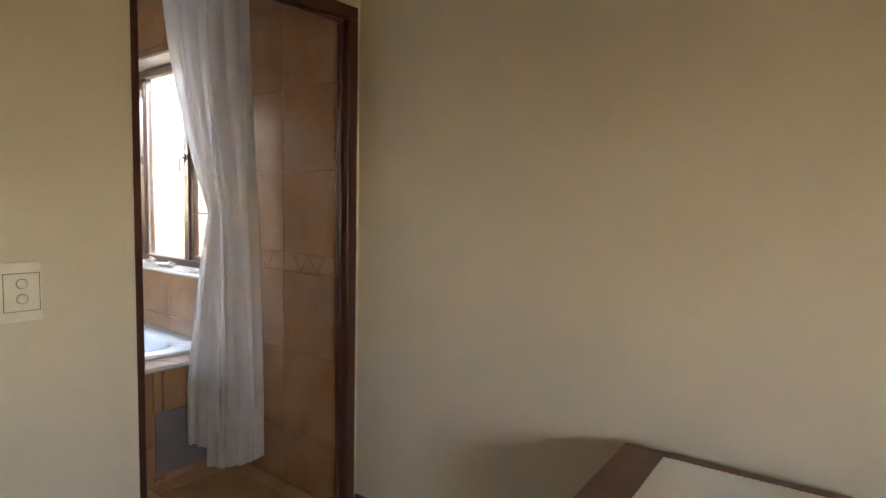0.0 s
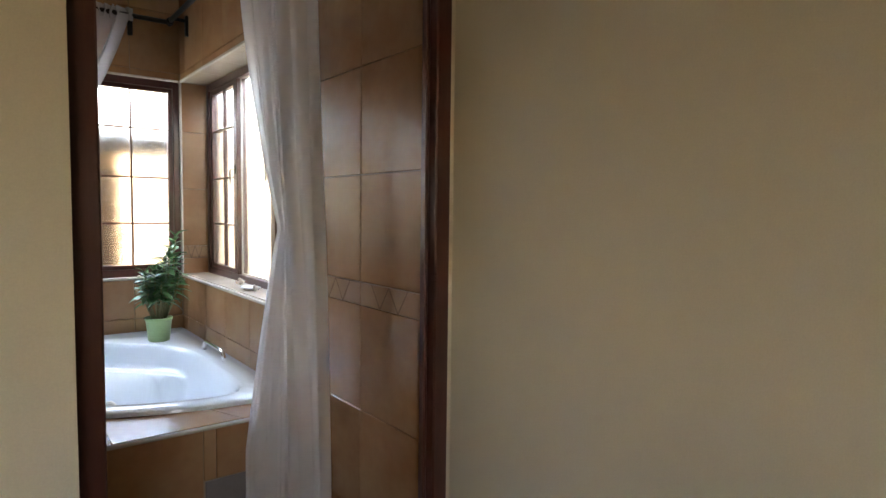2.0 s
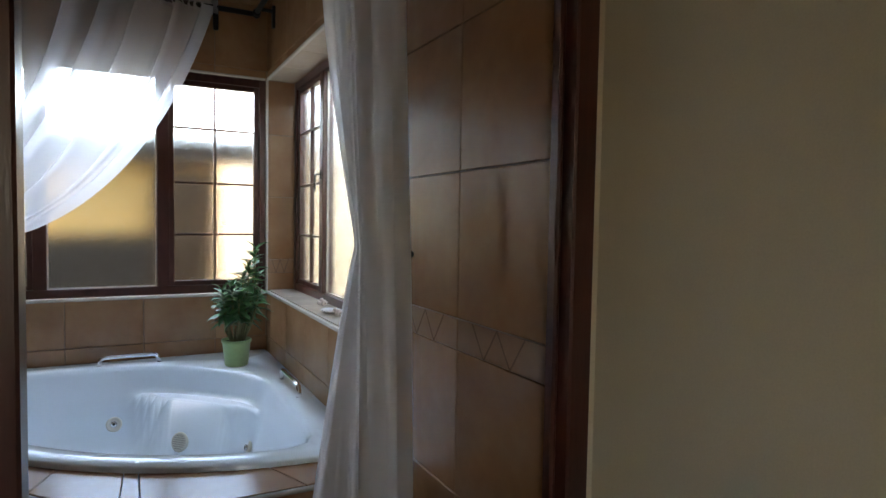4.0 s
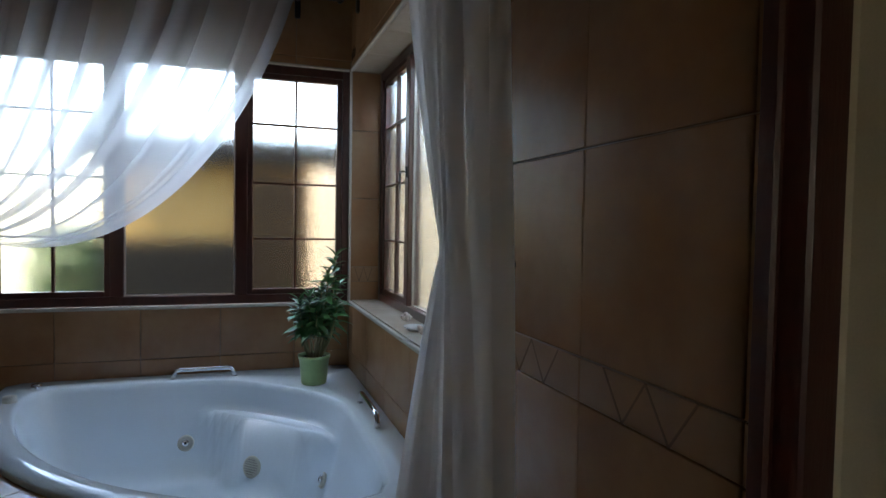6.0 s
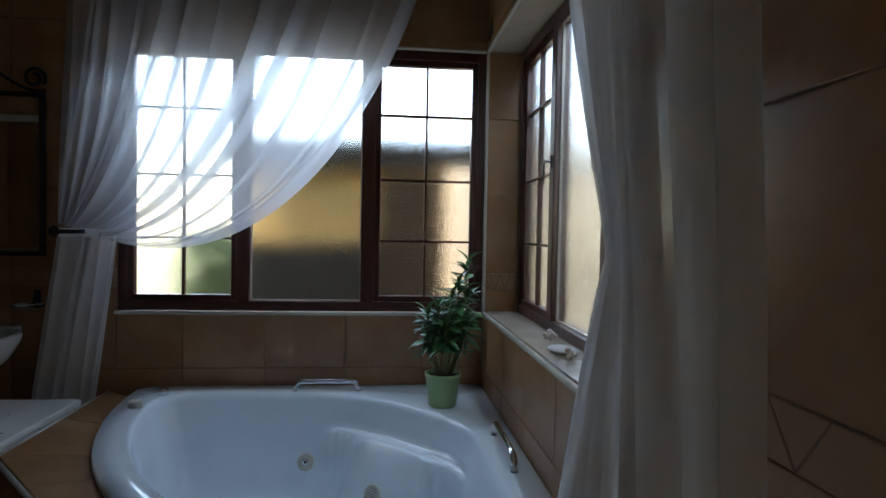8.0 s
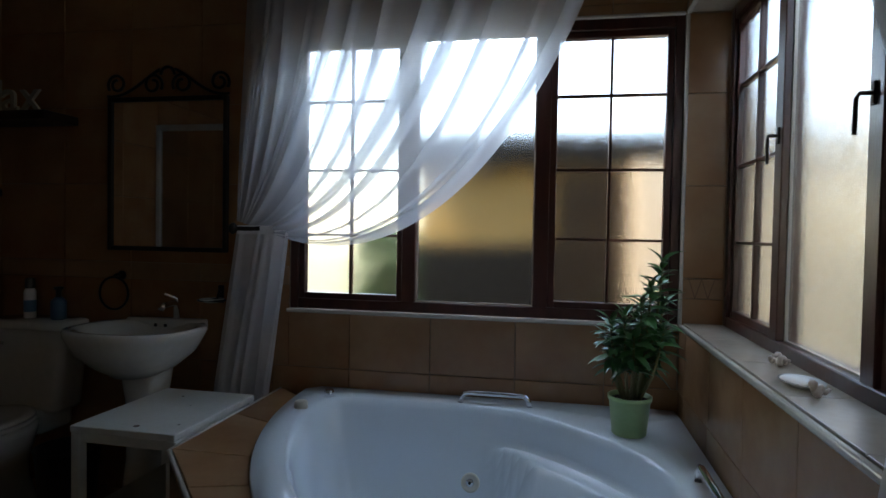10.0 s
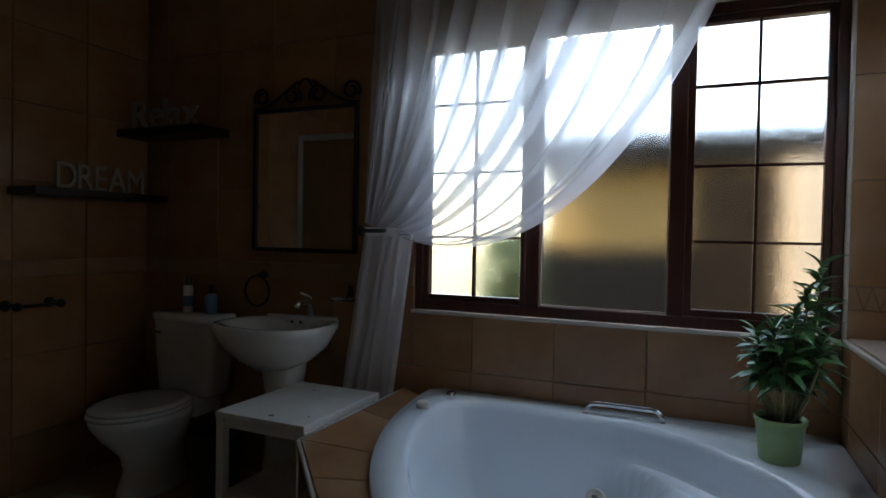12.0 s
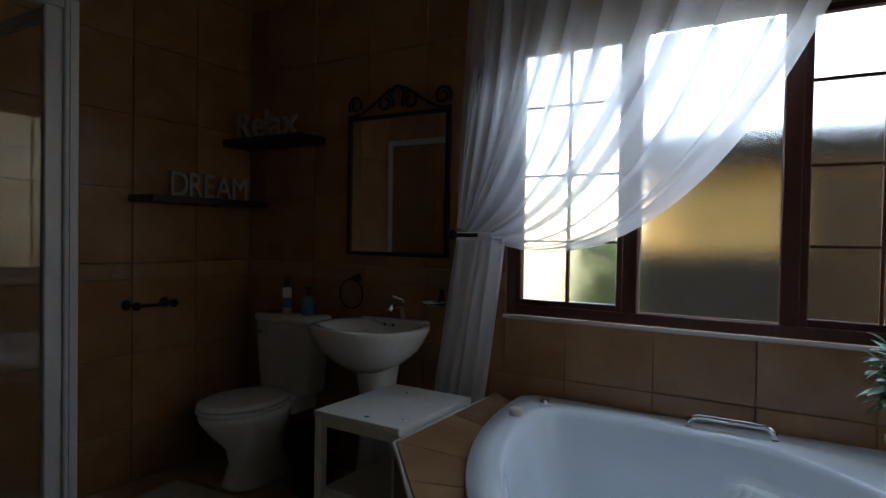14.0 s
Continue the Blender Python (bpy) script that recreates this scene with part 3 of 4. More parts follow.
for a0, a1 in zip(stops, stops[1:]):
    a0, a1 = a0 + 0.0016, a1 - 0.0016
    angles = sorted([a0 + (a1 - a0) * i / 6 for i in range(7)] + [c for c in corners if a0 + 0.002 < c < a1 - 0.002])
    dirs = [Vector((math.cos(a), math.sin(a))) for a in angles]
    deck_tile([tuple(TC + d * deck_edge(d)) for d in dirs] + [tuple(TC + d * (ray_limit(d, "front", LEG_A - 0.03, LEG_B - 0.03))) for d in dirs[::-1]])
for p, q in zip(FOOT, FOOT[1:]):
    p, q = Vector(p), Vector(q)
    d = (q - p).normalized()
    out = Vector((d.y, -d.x))
    if out.dot(p - TC) < 0:
        out = -out
    s, e = p + out * 0.010, q + out * 0.010
    part("edge_trim", tube([(s.x, s.y, DECK - 0.008), (e.x, e.y, DECK - 0.008)], 0.0085, 8), TRIM, deck, "cream rounded edge tile", True)
    # face tiles
    L = (q - p).length
    js = [0.0]
    while js[-1] < L - 0.02:
        js.append(min(L, js[-1] + 0.36))
    m = frame_of((p.x, p.y, 0), (d.x, d.y, 0), (out.x, out.y, 0))
    flip = m.to_3x3().determinant() < 0
    holes = [(0.03, 0.03, 0.405, 0.335)] if abs(d.y) < 0.01 else []
    for a0, a1 in zip(js, js[1:]):
        for z0, z1 in ((0.0, 0.175), (0.175, DECK - 0.014)):
            for r in cut((a0, z0, a1, z1), holes):
                w, h = r[2] - r[0] - GAP, r[3] - r[1] - GAP
                if w > 0.01 and h > 0.01:
                    mm = m @ pose((r[0] + r[2]) / 2, (r[1] + r[3]) / 2, 0)
                    if flip:
                        mm = mm @ Matrix.Diagonal((-1, 1, 1, 1))
                    piece("face_tile", w, h, 0.008, TILE, deck, mm)
part("access_panel", boxes((-0.400, -1.866, 0.035, -0.037, -1.856, 0.330), bevel=0.003), PANEL, deck, "dark grey service panel")

# ---- curtains ----
def curtain_sheet(name, strand, folds, overlap, nv, depth, material, parent, seed, dense=0):
    """cloth in tucks: in each fold it runs forward, and twice back by about the overlap and forward again"""
    rng = random.Random(seed)
    widths = [rng.uniform(0.35, 0.6) if c < dense else rng.uniform(0.65, 1.6) for c in range(folds)]
    starts = [sum(widths[:i]) / sum(widths) for i in range(folds + 1)]
    columns = []
    for c in range(folds):
        o = overlap * rng.uniform(0.45, 1.6)
        mid, d = rng.uniform(0.42, 0.6), rng.uniform(0.6, 1.3)
        for s, y in ((0.0, 0.0), (0.2, 0.3), (mid * 0.75, 0.75), (mid + o / 2 - 0.03, 0.98), (mid + o / 2, 0.9), (mid, 0.65), (mid - o / 2, 0.4), (mid - o / 2 + 0.02, 0.3), (mid, 0.1), (mid + o / 2 - 0.04, -0.1), (mid + o / 2 - 0.05, -0.2), (mid, -0.5), (mid - o / 2 + 0.02, -0.85), (mid - o / 2 + 0.05, -0.95), (0.82, -0.5)):
            columns.append((starts[c] + (starts[c + 1] - starts[c]) * s, y * d, c))
    columns.append((1.0, 0.0, folds))
    n = len(columns)
    v, f = [], []
    for j in range(nv + 1):
        t = j / nv
        for u, y, c in columns:
            drift = 0.22 / folds * math.sin(3.1 * t + 1.7 * c) if 0 < u < 1 else 0
            (at, way), tight = strand(min(1, max(0, u + drift)), t)
            v.append(Vector(at) + Vector(way) * (depth * tight * y))
    for j in range(nv):
        for i in range(n - 1):
            q = j * n + i
            f.append((q, q + 1, q + n + 1, q + n))
    return part(name, (v, [], f), material, parent, smooth=True)


def lerp(a, b, t): return a + (b - a) * t


def bez(P, t):
    s = 1 - t
    return tuple(s ** 3 * a + 3 * s * s * t * b + 3 * s * t * t * c + t ** 3 * d for a, b, c, d in zip(*P))


ROD_Z = 2.45


def north_upper(u, t):
    P = ((lerp(-1.80, -0.30, u), ROD_Z), (lerp(-1.82, -0.47, u), lerp(2.0, 1.84, u)), (lerp(-1.84, -0.93, u), lerp(1.60, 1.03, u)), (lerp(-1.84, -1.61, u), lerp(1.285, 1.21, u)))
    x, z = bez(P, t)
    return ((x, -0.105 - 0.02 * t, z), (0, 1, 0)), lerp(1.0, 0.35, t)


def north_lower(u, t):
    k = min(1, t * 1.7)
    return ((lerp(lerp(-1.84, -1.60, u), lerp(-1.95, -1.70, u), k), -0.125 + 0.015 * t, lerp(1.245, 0.05, t)), (0, 1, 0)), 0.3 + 0.7 * min(1, 2 * t)


curt_n = tagged(empty("sheer_curtain", (0, 0, 0)), "sheer white voile curtain tied back beside the window", "curtain")
curtain_sheet("drape", north_upper, 13, 0.28, 70, 0.035, VOILE, curt_n, 5, 5)
curtain_sheet("hem", lambda u, t: north_upper(0.965 + 0.035 * u, t), 1, 0.01, 70, 0.0, VOILE, curt_n, 7)
curtain_sheet("header", lambda u, t: (((lerp(-1.81, -0.28, u), -0.105, ROD_Z + lerp(0.04, -0.035, t)), (0, 1, 0)), 1.0), 34, 0.2, 6, 0.022, VOILE, curt_n, 9)
curtain_sheet("tail", north_lower, 5, 0.3, 30, 0.03, VOILE_THICK, curt_n, 6)
tie = part("tie_back", loft([oval(-1.75, -0.125, z, 0.085, 0.05, 20) for z in (1.228, 1.236, 1.256, 1.264)], False, False), VOILE_THICK, curt_n, "gathered white tie band", True)
hook = part("hook", tube([(-1.86, 0, 1.245), (-1.86, -0.09, 1.245), (-1.84, -0.145, 1.247), (-1.80, -0.175, 1.25), (-1.74, -0.18, 1.25), (-1.71, -0.17, 1.252)], 0.009, 8), IRON, curt_n, "black iron tie-back hook", True)
part("finial", lathe([(0.004, 1.225), (0.016, 1.235), (0.02, 1.25), (0.016, 1.265), (0.004, 1.275)], -1.83, -0.175, 14), IRON, hook, "", True)


def east_strand(u, t):
    """from the rod to the tie, and on to the hem that hangs over the deck's edge"""
    belly = 0.10 * u * math.sin(math.pi * u)
    if t < 0.52:
        k = t / 0.52
        return ((lerp(-0.085, -0.13, u) - (0.3 + 0.7 * k) * belly, lerp(lerp(-1.36, -2.22, u), lerp(-1.79, -2.29, u), k ** 1.6), lerp(ROD_Z, 1.25, k)), (1, 0.1, 0)), lerp(1.0, 0.7, k)
    k = (t - 0.52) / 0.48
    w = min(1.0, k ** 0.8 * 1.25)
    zb = 0.17 - 0.04 * u if u < 0.27 else 0.075 + 0.10 * ((u - 0.27) / 0.73) ** 2
    return ((lerp(lerp(-0.085, -0.13, u) - belly, lerp(-0.27, -0.12, u), w), lerp(lerp(-1.79, -2.29, u), lerp(-1.915, -2.31, u), w), lerp(1.25, zb, k)), (1 - 0.2 * w, 0.1 + 0.4 * w, 0)), 0.7 + 0.35 * k


curt_e = tagged(empty("sheer_curtain", (0, 0, 0)), "long white voile curtain hanging gathered by the corner window", "curtain")
curtain_sheet("drape", east_strand, 9, 0.26, 84, 0.022, VOILE_THICK, curt_e, 8)
part("hook", tube([(0, -2.02, 1.23), (-0.022, -2.02, 1.23), (-0.03, -2.02, 1.24)], 0.009, 8), IRON, curt_e, "black iron tie-back hook", True)


def rod(name, a, b, ends, wall_dir):
    a, b = Vector(a), Vector(b)
    r = tagged(empty(name, (0, 0, 0)), "black wrought iron curtain rod on brackets", "curtain rod")
    part("bar", tube([a, b], 0.014, 10), IRON, r, "", True)
    d = (b - a).normalized()
    for t in ends:
        p = a.lerp(b, t)
        w = p + Vector(wall_dir)
        br = part("bracket", tube([w, p], 0.010, 8), IRON, r)
        part("bracket_plate", boxes((w.x - 0.014, w.y - 0.014, w.z - 0.09, w.x + 0.014, w.y + 0.014, w.z + 0.03), bevel=0.004), IRON, br)
    for e, s in ((a, -1), (b, 1)):
        bmf = lathe([(0.006, -0.022), (0.018, -0.012), (0.022, 0), (0.018, 0.012), (0.006, 0.022)], n=12)
        part("finial", bmf, IRON, r, "", True).matrix_basis = Matrix.Translation(e + d * s * 0.02)
    return r


rod("curtain_rod", (-1.90, -0.105, ROD_Z), (-0.10, -0.105, ROD_Z), (0.04, 0.90), (0, 0.103, 0))
rod("curtain_rod", (-0.085, -0.16, ROD_Z), (-0.085, -2.2, ROD_Z), (0.02, 0.95), (0.083, 0, 0))

# ---- pot plant on the bath's corner ----
PX, PY = -0.222, -0.345
plant = tagged(empty("pot_plant", (PX, PY, RIM)), "bushy green artificial pot plant in a pale green pot", "plant")
part("pot", lathe([(0.054, 0), (0.058, 0.004), (0.070, 0.120), (0.074, 0.122), (0.075, 0.136), (0.069, 0.136), (0.067, 0.118), (0.02, 0.116)], n=32), POT, plant, "pale green tapered pot", True)
part("soil", lathe([(0.066, 0.110), (0.0665, 0.121), (0.03, 0.124)], n=20), SOIL, plant, "dark potting soil")


def leaf_mesh(length, width, droop, curl):
    bm = bmesh.new()
    rows = []
    n = 6
    for i in range(n + 1):
        t = i / n
        w = width * math.sin(math.pi * min(1, 0.08 + t * 0.92)) ** 0.8 * (1 - 0.25 * t)
        x, z = length * t, -droop * length * t * t + 0.12 * length * t
        rows.append([bm.verts.new((x, -w, z + curl * w)), bm.verts.new((x, 0, z)), bm.verts.new((x, w, z + curl * w))])
    for a, b in zip(rows, rows[1:]):
        bm.faces.new((a[0], a[1], b[1], b[0]))
        bm.faces.new((a[1], a[2], b[2], b[1]))
    me = bpy.data.meshes.new("leaf")
    bm.to_mesh(me)
    bm.free()
    me.materials.append(LEAF)
    me.polygons.foreach_set("use_smooth", [True] * len(me.polygons))
    return me


LEAVES = [leaf_mesh(0.085, 0.017, 0.35, 0.45), leaf_mesh(0.10, 0.019, 0.5, 0.4), leaf_mesh(0.07, 0.015, 0.2, 0.5), leaf_mesh(0.092, 0.020, 0.4, 0.3)]
rng = random.Random(11)
TIPS = [(0.10, 0.0, 0.61), (0.06, -0.03, 0.54), (0.11, 0.03, 0.47), (-0.075, -0.03, 0.40), (-0.055, 0.03, 0.36), (0.10, -0.05, 0.38), (0.02, 0.06, 0.42), (0.0, -0.08, 0.36), (0.09, 0.06, 0.33), (-0.075, 0.05, 0.32), (0.03, -0.02, 0.47), (-0.03, -0.05, 0.42)]
for tx, ty, tz in TIPS:
    b = Vector((tx * 0.25, ty * 0.25, 0.115))
    e = Vector((tx, ty, tz))
    stem = part("stem", tube([b, b.lerp(e, 0.35) + Vector((tx * 0.15, ty * 0.15, 0)), b.lerp(e, 0.7) + Vector((tx * 0.1, ty * 0.1, 0)), e], 0.007, 6, None, 0.45), STEM, plant, "", True)
    count = 27
    for i in range(count):
        t = (i / count) ** 0.8
        p = b.lerp(e, 0.46 + 0.54 * t)
        a = i * 2.4 + rng.uniform(-0.3, 0.3)
        lf = new("leaf", LEAVES[rng.randrange(4)])
        lf.parent = stem
        pitch = lerp(10, -62, t ** 2.2) + rng.uniform(-14, 14)
        s = rng.uniform(0.75, 1.12) * (1.0 - 0.25 * t ** 3)
        lf.matrix_basis = Matrix.Translation(p) @ pose(0, 0, 0, 0, 0, math.degrees(a)) @ pose(0, 0, 0, rng.uniform(-20, 20), pitch, 0) @ Matrix.Scale(s, 4)

# ---- shells and a dish on the deep sill ----
def shell(at, r, turn, label):
    bm = bmesh.new()
    prof = []
    for i in range(26):
        t = i / 25
        a = t * 4.5 * math.pi
        q = r * (0.25 + 0.75 * t) * 0.55
        prof.append((q * math.cos(a), lerp(-r, r * 0.6, t), q * math.sin(a) + r * 0.62))
    tube(prof, r * 0.10, 7, bm, 4.5)
    ob = part("sea_shell", bm, SHELL, None, "", True)
    zmin = min(v.co.z for v in ob.data.vertices)
    ob.matrix_basis = Matrix.Translation((at[0], at[1], SILL + 0.008 - zmin)) @ pose(0, 0, 0, 0, 0, turn)
    tagged(ob, label, "shell", "shells on the sill")


shell((0.112, -0.775), 0.022, 40, "small cream spiral sea shell on the sill")
shell((0.105, -0.735), 0.013, 110, "small cream spiral sea shell on the sill")
shell((0.082, -1.09), 0.021, 75, "pinkish sea shell beside the dish")
tagged(part("soap_saucer", lathe([(0.036, 0), (0.044, 0.006), (0.054, 0.011), (0.055, 0.013), (0.050, 0.011), (0.02, 0.007)], n=28), CERAMIC, None, "", True), "flat oval white saucer on the sill", "dish").matrix_basis = Matrix.Translation((0.085, -0.985, SILL + 0.0085)) @ Matrix.Diagonal((0.85, 1.25, 1, 1))

# ---- white stool ----
stool = tagged(empty("stool", (-1.915, -0.465, 0), -1), "worn white painted wooden stool with a lower shelf", "stool")
SW, SD, SH = 0.205, 0.26, 0.56
part("seat", boxes((-SW, -SD, SH - 0.024, SW, SD, SH), bevel=0.004, seg=2), WHITE_WOOD, stool)
for x, y, w, h in ((0.02, -0.21, 0.022, 0.008), (0.15, -0.16, 0.010, 0.006), (-0.06, 0.16, 0.012, 0.008), (0.05, 0.05, 0.007, 0.005)):
    part("paint_chip", lathe([(w * 0.5, SH - 0.001), (w * 0.5, SH + 0.0006)], x, y, 7), CHIP_AND_GROOVE, stool, "bare spot in the paint")
for sx in (-1, 1):
    for sy in (-1, 1):
        part("leg", boxes((sx * (SW - 0.018) - 0.018, sy * (SD - 0.022) - 0.018, 0, sx * (SW - 0.018) + 0.018, sy * (SD - 0.022) + 0.018, SH - 0.024), bevel=0.003), WHITE_WOOD, stool)
    part("apron", boxes((sx * (SW - 0.018) - 0.009, -SD + 0.04, SH - 0.075, sx * (SW - 0.018) + 0.009, SD - 0.04, SH - 0.024)), WHITE_WOOD, stool)
    part("stretcher", boxes((sx * (SW - 0.018) - 0.009, -SD + 0.04, 0.20, sx * (SW - 0.018) + 0.009, SD - 0.04, 0.24)), WHITE_WOOD, stool)
for sy in (-1, 1):
    part("apron", boxes((-SW + 0.036, sy * (SD - 0.022) - 0.009, SH - 0.06, SW - 0.036, sy * (SD - 0.022) + 0.009, SH - 0.024)), WHITE_WOOD, stool)
    part("stretcher", boxes((-SW + 0.036, sy * (SD - 0.022) - 0.009, 0.20, SW - 0.036, sy * (SD - 0.022) + 0.009, 0.24)), WHITE_WOOD, stool)
part("lower_shelf", boxes((-SW + 0.03, -SD + 0.03, 0.24, SW - 0.03, SD - 0.03, 0.255)), WHITE_WOOD, stool)

# ---- toilet ----
TX = -2.86
toilet = tagged(empty("toilet", (TX, 0, 0)), "white ceramic toilet with a closed lid and low cistern", "toilet")
part("pedestal", loft([oval(0, -0.34, 0, 0.115, 0.19, 40, 0.0, 2.4), oval(0, -0.34, 0.02, 0.112, 0.187, 40, 0, 2.4), oval(0, -0.34, 0.12, 0.088, 0.165, 40), oval(0, -0.355, 0.20, 0.095, 0.175, 40), oval(0, -0.38, 0.28, 0.145, 0.21, 40, 0.1), oval(0, -0.40, 0.35, 0.178, 0.235, 40, 0.12), oval(0, -0.40, 0.385, 0.182, 0.24, 40, 0.12)]), CERAMIC, toilet, smooth=True)
part("seat", loft([oval(0, -0.415, 0.388, 0.178, 0.225, 40, 0.12), oval(0, -0.415, 0.392, 0.188, 0.232, 40, 0.12), oval(0, -0.415, 0.404, 0.190, 0.234, 40, 0.12), oval(0, -0.415, 0.409, 0.182, 0.226, 40, 0.12)]), SEAT, toilet, smooth=True)
part("lid", loft([oval(0, -0.412, 0.412, 0.180, 0.226, 40, 0.12), oval(0, -0.412, 0.416, 0.187, 0.231, 40, 0.12), oval(0, -0.412, 0.428, 0.184, 0.228, 40, 0.12), oval(0, -0.412, 0.436, 0.155, 0.195, 40, 0.12)]), SEAT, toilet, smooth=True)
part("neck", boxes((-0.12, -0.22, 0.30, 0.12, -0.02, 0.41), bevel=0.03, seg=3), CERAMIC, toilet, smooth=True)
cist = part("cistern", loft([oval(0, -0.105, z, rx, ry, 40, 0, 6) for z, rx, ry in ((0.40, 0.165, 0.080), (0.42, 0.178, 0.088), (0.60, 0.195, 0.094), (0.775, 0.205, 0.098))]), CERAMIC, toilet, smooth=True)
part("cistern_lid", loft([oval(0, -0.105, z, rx, ry, 40, 0, 6) for z, rx, ry in ((0.776, 0.206, 0.099), (0.78, 0.213, 0.104), (0.805, 0.213, 0.104), (0.815, 0.20, 0.094))]), CERAMIC, toilet, smooth=True)
part("flush_lever", tube([(-0.14, -0.20, 0.72), (-0.14, -0.225, 0.72), (-0.07, -0.228, 0.715)], 0.008, 8), CHROME, cist, "chrome flush lever", True)


def bottle(name, label, at, prof, material, cap, cap_prof):
    b = tagged(empty(name, at), label, "bottle", "bottles on the cistern")
    part("body", lathe(prof, n=20), material, b, smooth=True)
    part("cap", lathe(cap_prof, n=16), cap, b, smooth=True)
    return b


can = bottle("spray_can", "white spray can with a dark cap on the cistern", (-2.90, -0.11, 0.815), [(0.024, 0), (0.026, 0.004), (0.026, 0.125), (0.018, 0.14)], SEAT, BLACK, [(0.019, 0.139), (0.021, 0.145), (0.019, 0.185), (0.008, 0.188)])
part("label_band", lathe([(0.0265, 0.03), (0.0265, 0.085)], n=20), BLUE, can, "blue printed label band")
bottle("soap_bottle", "dark blue soap bottle on the cistern", (-2.745, -0.11, 0.815), [(0.03, 0), (0.033, 0.006), (0.033, 0.085), (0.014, 0.105)], BLUE, BLACK, [(0.012, 0.105), (0.012, 0.135), (0.02, 0.14), (0.02, 0.15)])

# ---- basin ----
BX = -2.235
basin = tagged(empty("pedestal_basin", (BX, 0, 0)), "white ceramic pedestal wash basin with a chrome mixer tap", "basin")
N = 44
part("bowl", loft([oval(0, -0.24, z, rx, ry, N, 0.0, p) for z, rx, ry, p in ((0.62, 0.09, 0.10, 2.2), (0.66, 0.17, 0.15, 2.2), (0.72, 0.235, 0.205, 2.4), (0.79, 0.269, 0.232, 2.6), (0.815, 0.274, 0.236, 2.6), (0.825, 0.267, 0.230, 2.6), (0.822, 0.241, 0.185, 2.4), (0.80, 0.225, 0.168, 2.3), (0.74, 0.20, 0.13, 2.2), (0.70, 0.10, 0.07, 2))]), CERAMIC, basin, smooth=True)
part("tap_ledge", boxes((-0.19, -0.075, 0.775, 0.19, -0.003, 0.835), bevel=0.012, seg=3), CERAMIC, basin, smooth=True)
part("pedestal", loft([oval(0, -0.17, z, rx, ry, 32, 0.1, 2.3) for z, rx, ry in ((0, 0.11, 0.10), (0.03, 0.105, 0.095), (0.25, 0.08, 0.075), (0.5, 0.082, 0.08), (0.66, 0.105, 0.10))]), CERAMIC, basin, smooth=True)
tap = part("mixer_tap", tube([(0.06, -0.055, 0.834), (0.06, -0.055, 0.89), (0.06, -0.075, 0.91), (0.06, -0.15, 0.905), (0.06, -0.165, 0.89)], 0.014, 10), CHROME, basin, "chrome mixer tap", True)
part("tap_lever", tube([(0.06, -0.05, 0.905), (0.06, -0.055, 0.93), (0.03, -0.10, 0.952)], 0.008, 8, None, 0.7), CHROME, tap, "", True)
for x in (-0.03, 0.02):
    # black disc on the ledge, painted as the overflow's shaded inside
    part("overflow_hole_shade", lathe([(0.008, -0.001), (0.008, 0.002)], n=10), BLACK, basin).matrix_basis = Matrix.Translation((x, -0.078, 0.806)) @ pose(0, 0, 0, 90, 0, 0)

dish = tagged(empty("soap_dish", (-1.985, 0, 0.93)), "wrought iron soap dish holder on the wall", "soap dish")
part("holder_ring", tube([(0.06 * math.cos(a), -0.08 + 0.045 * math.sin(a), 0) for a in [2 * math.pi * i / 20 for i in range(21)]], 0.005, 6), IRON, dish, "", True)
part("arm", tube([(0, 0, 0.03), (0, -0.02, 0.035), (0, -0.035, 0)], 0.006, 6), IRON, dish, "", True)
part("wall_plate", boxes((-0.014, -0.008, -0.02, 0.014, 0, 0.06), bevel=0.003), IRON, dish)
part("dish_bowl", lathe([(0.02, -0.012), (0.045, -0.006), (0.055, 0.006), (0.05, 0.006), (0.03, -0.006)], 0, -0.08, 24), CERAMIC, dish, "white soap dish", True)

ringh = tagged(empty("towel_ring", (-2.50, 0, 1.02)), "black wrought iron towel ring beside the basin", "towel ring")
part("wall_plate", lathe([(0.022, 0), (0.022, 0.006), (0.014, 0.014)], n=16), IRON, ringh, "", True).matrix_basis = pose(0, 0, 0, 90, 0, 0)
part("arm", tube([(0, 0, 0), (0, -0.04, 0.005), (0, -0.055, -0.005)], 0.007, 6), IRON, ringh, "", True)
part("ring", tube([(0.075 * math.sin(a), -0.055, -0.08 + 0.075 * math.cos(a)) for a in [2 * math.pi * i / 28 for i in range(29)]], 0.0055, 6), IRON, ringh, "", True)

bin_ = tagged(empty("waste_bin", (-2.52, -0.30, 0)), "black plastic waste bin between toilet and basin", "bin")
part("body", lathe([(0.095, 0), (0.10, 0.004), (0.125, 0.30), (0.128, 0.305), (0.12, 0.306), (0.095, 0.02)], n=28), BLACK, bin_, smooth=True)
part("rim", tube([(0.126 * math.cos(a), 0.126 * math.sin(a), 0.305) for a in [2 * math.pi * i / 32 for i in range(33)]], 0.005, 6), BLACK, bin_, smooth=True)

# ---- mirror with a scrolled iron crest ----
MX0, MX1, MZ0, MZ1 = -2.555, -1.945, 1.14, 1.848
mirror = tagged(empty("wall_mirror", (0, 0, 0)), "tall mirror in a wrought iron frame with scrolled crest", "mirror")
part("glass", boxes((MX0 + 0.015, -0.022, MZ0 + 0.015, MX1 - 0.015, -0.014, MZ1 - 0.015)), mirror_m, mirror, "silvered mirror glass")
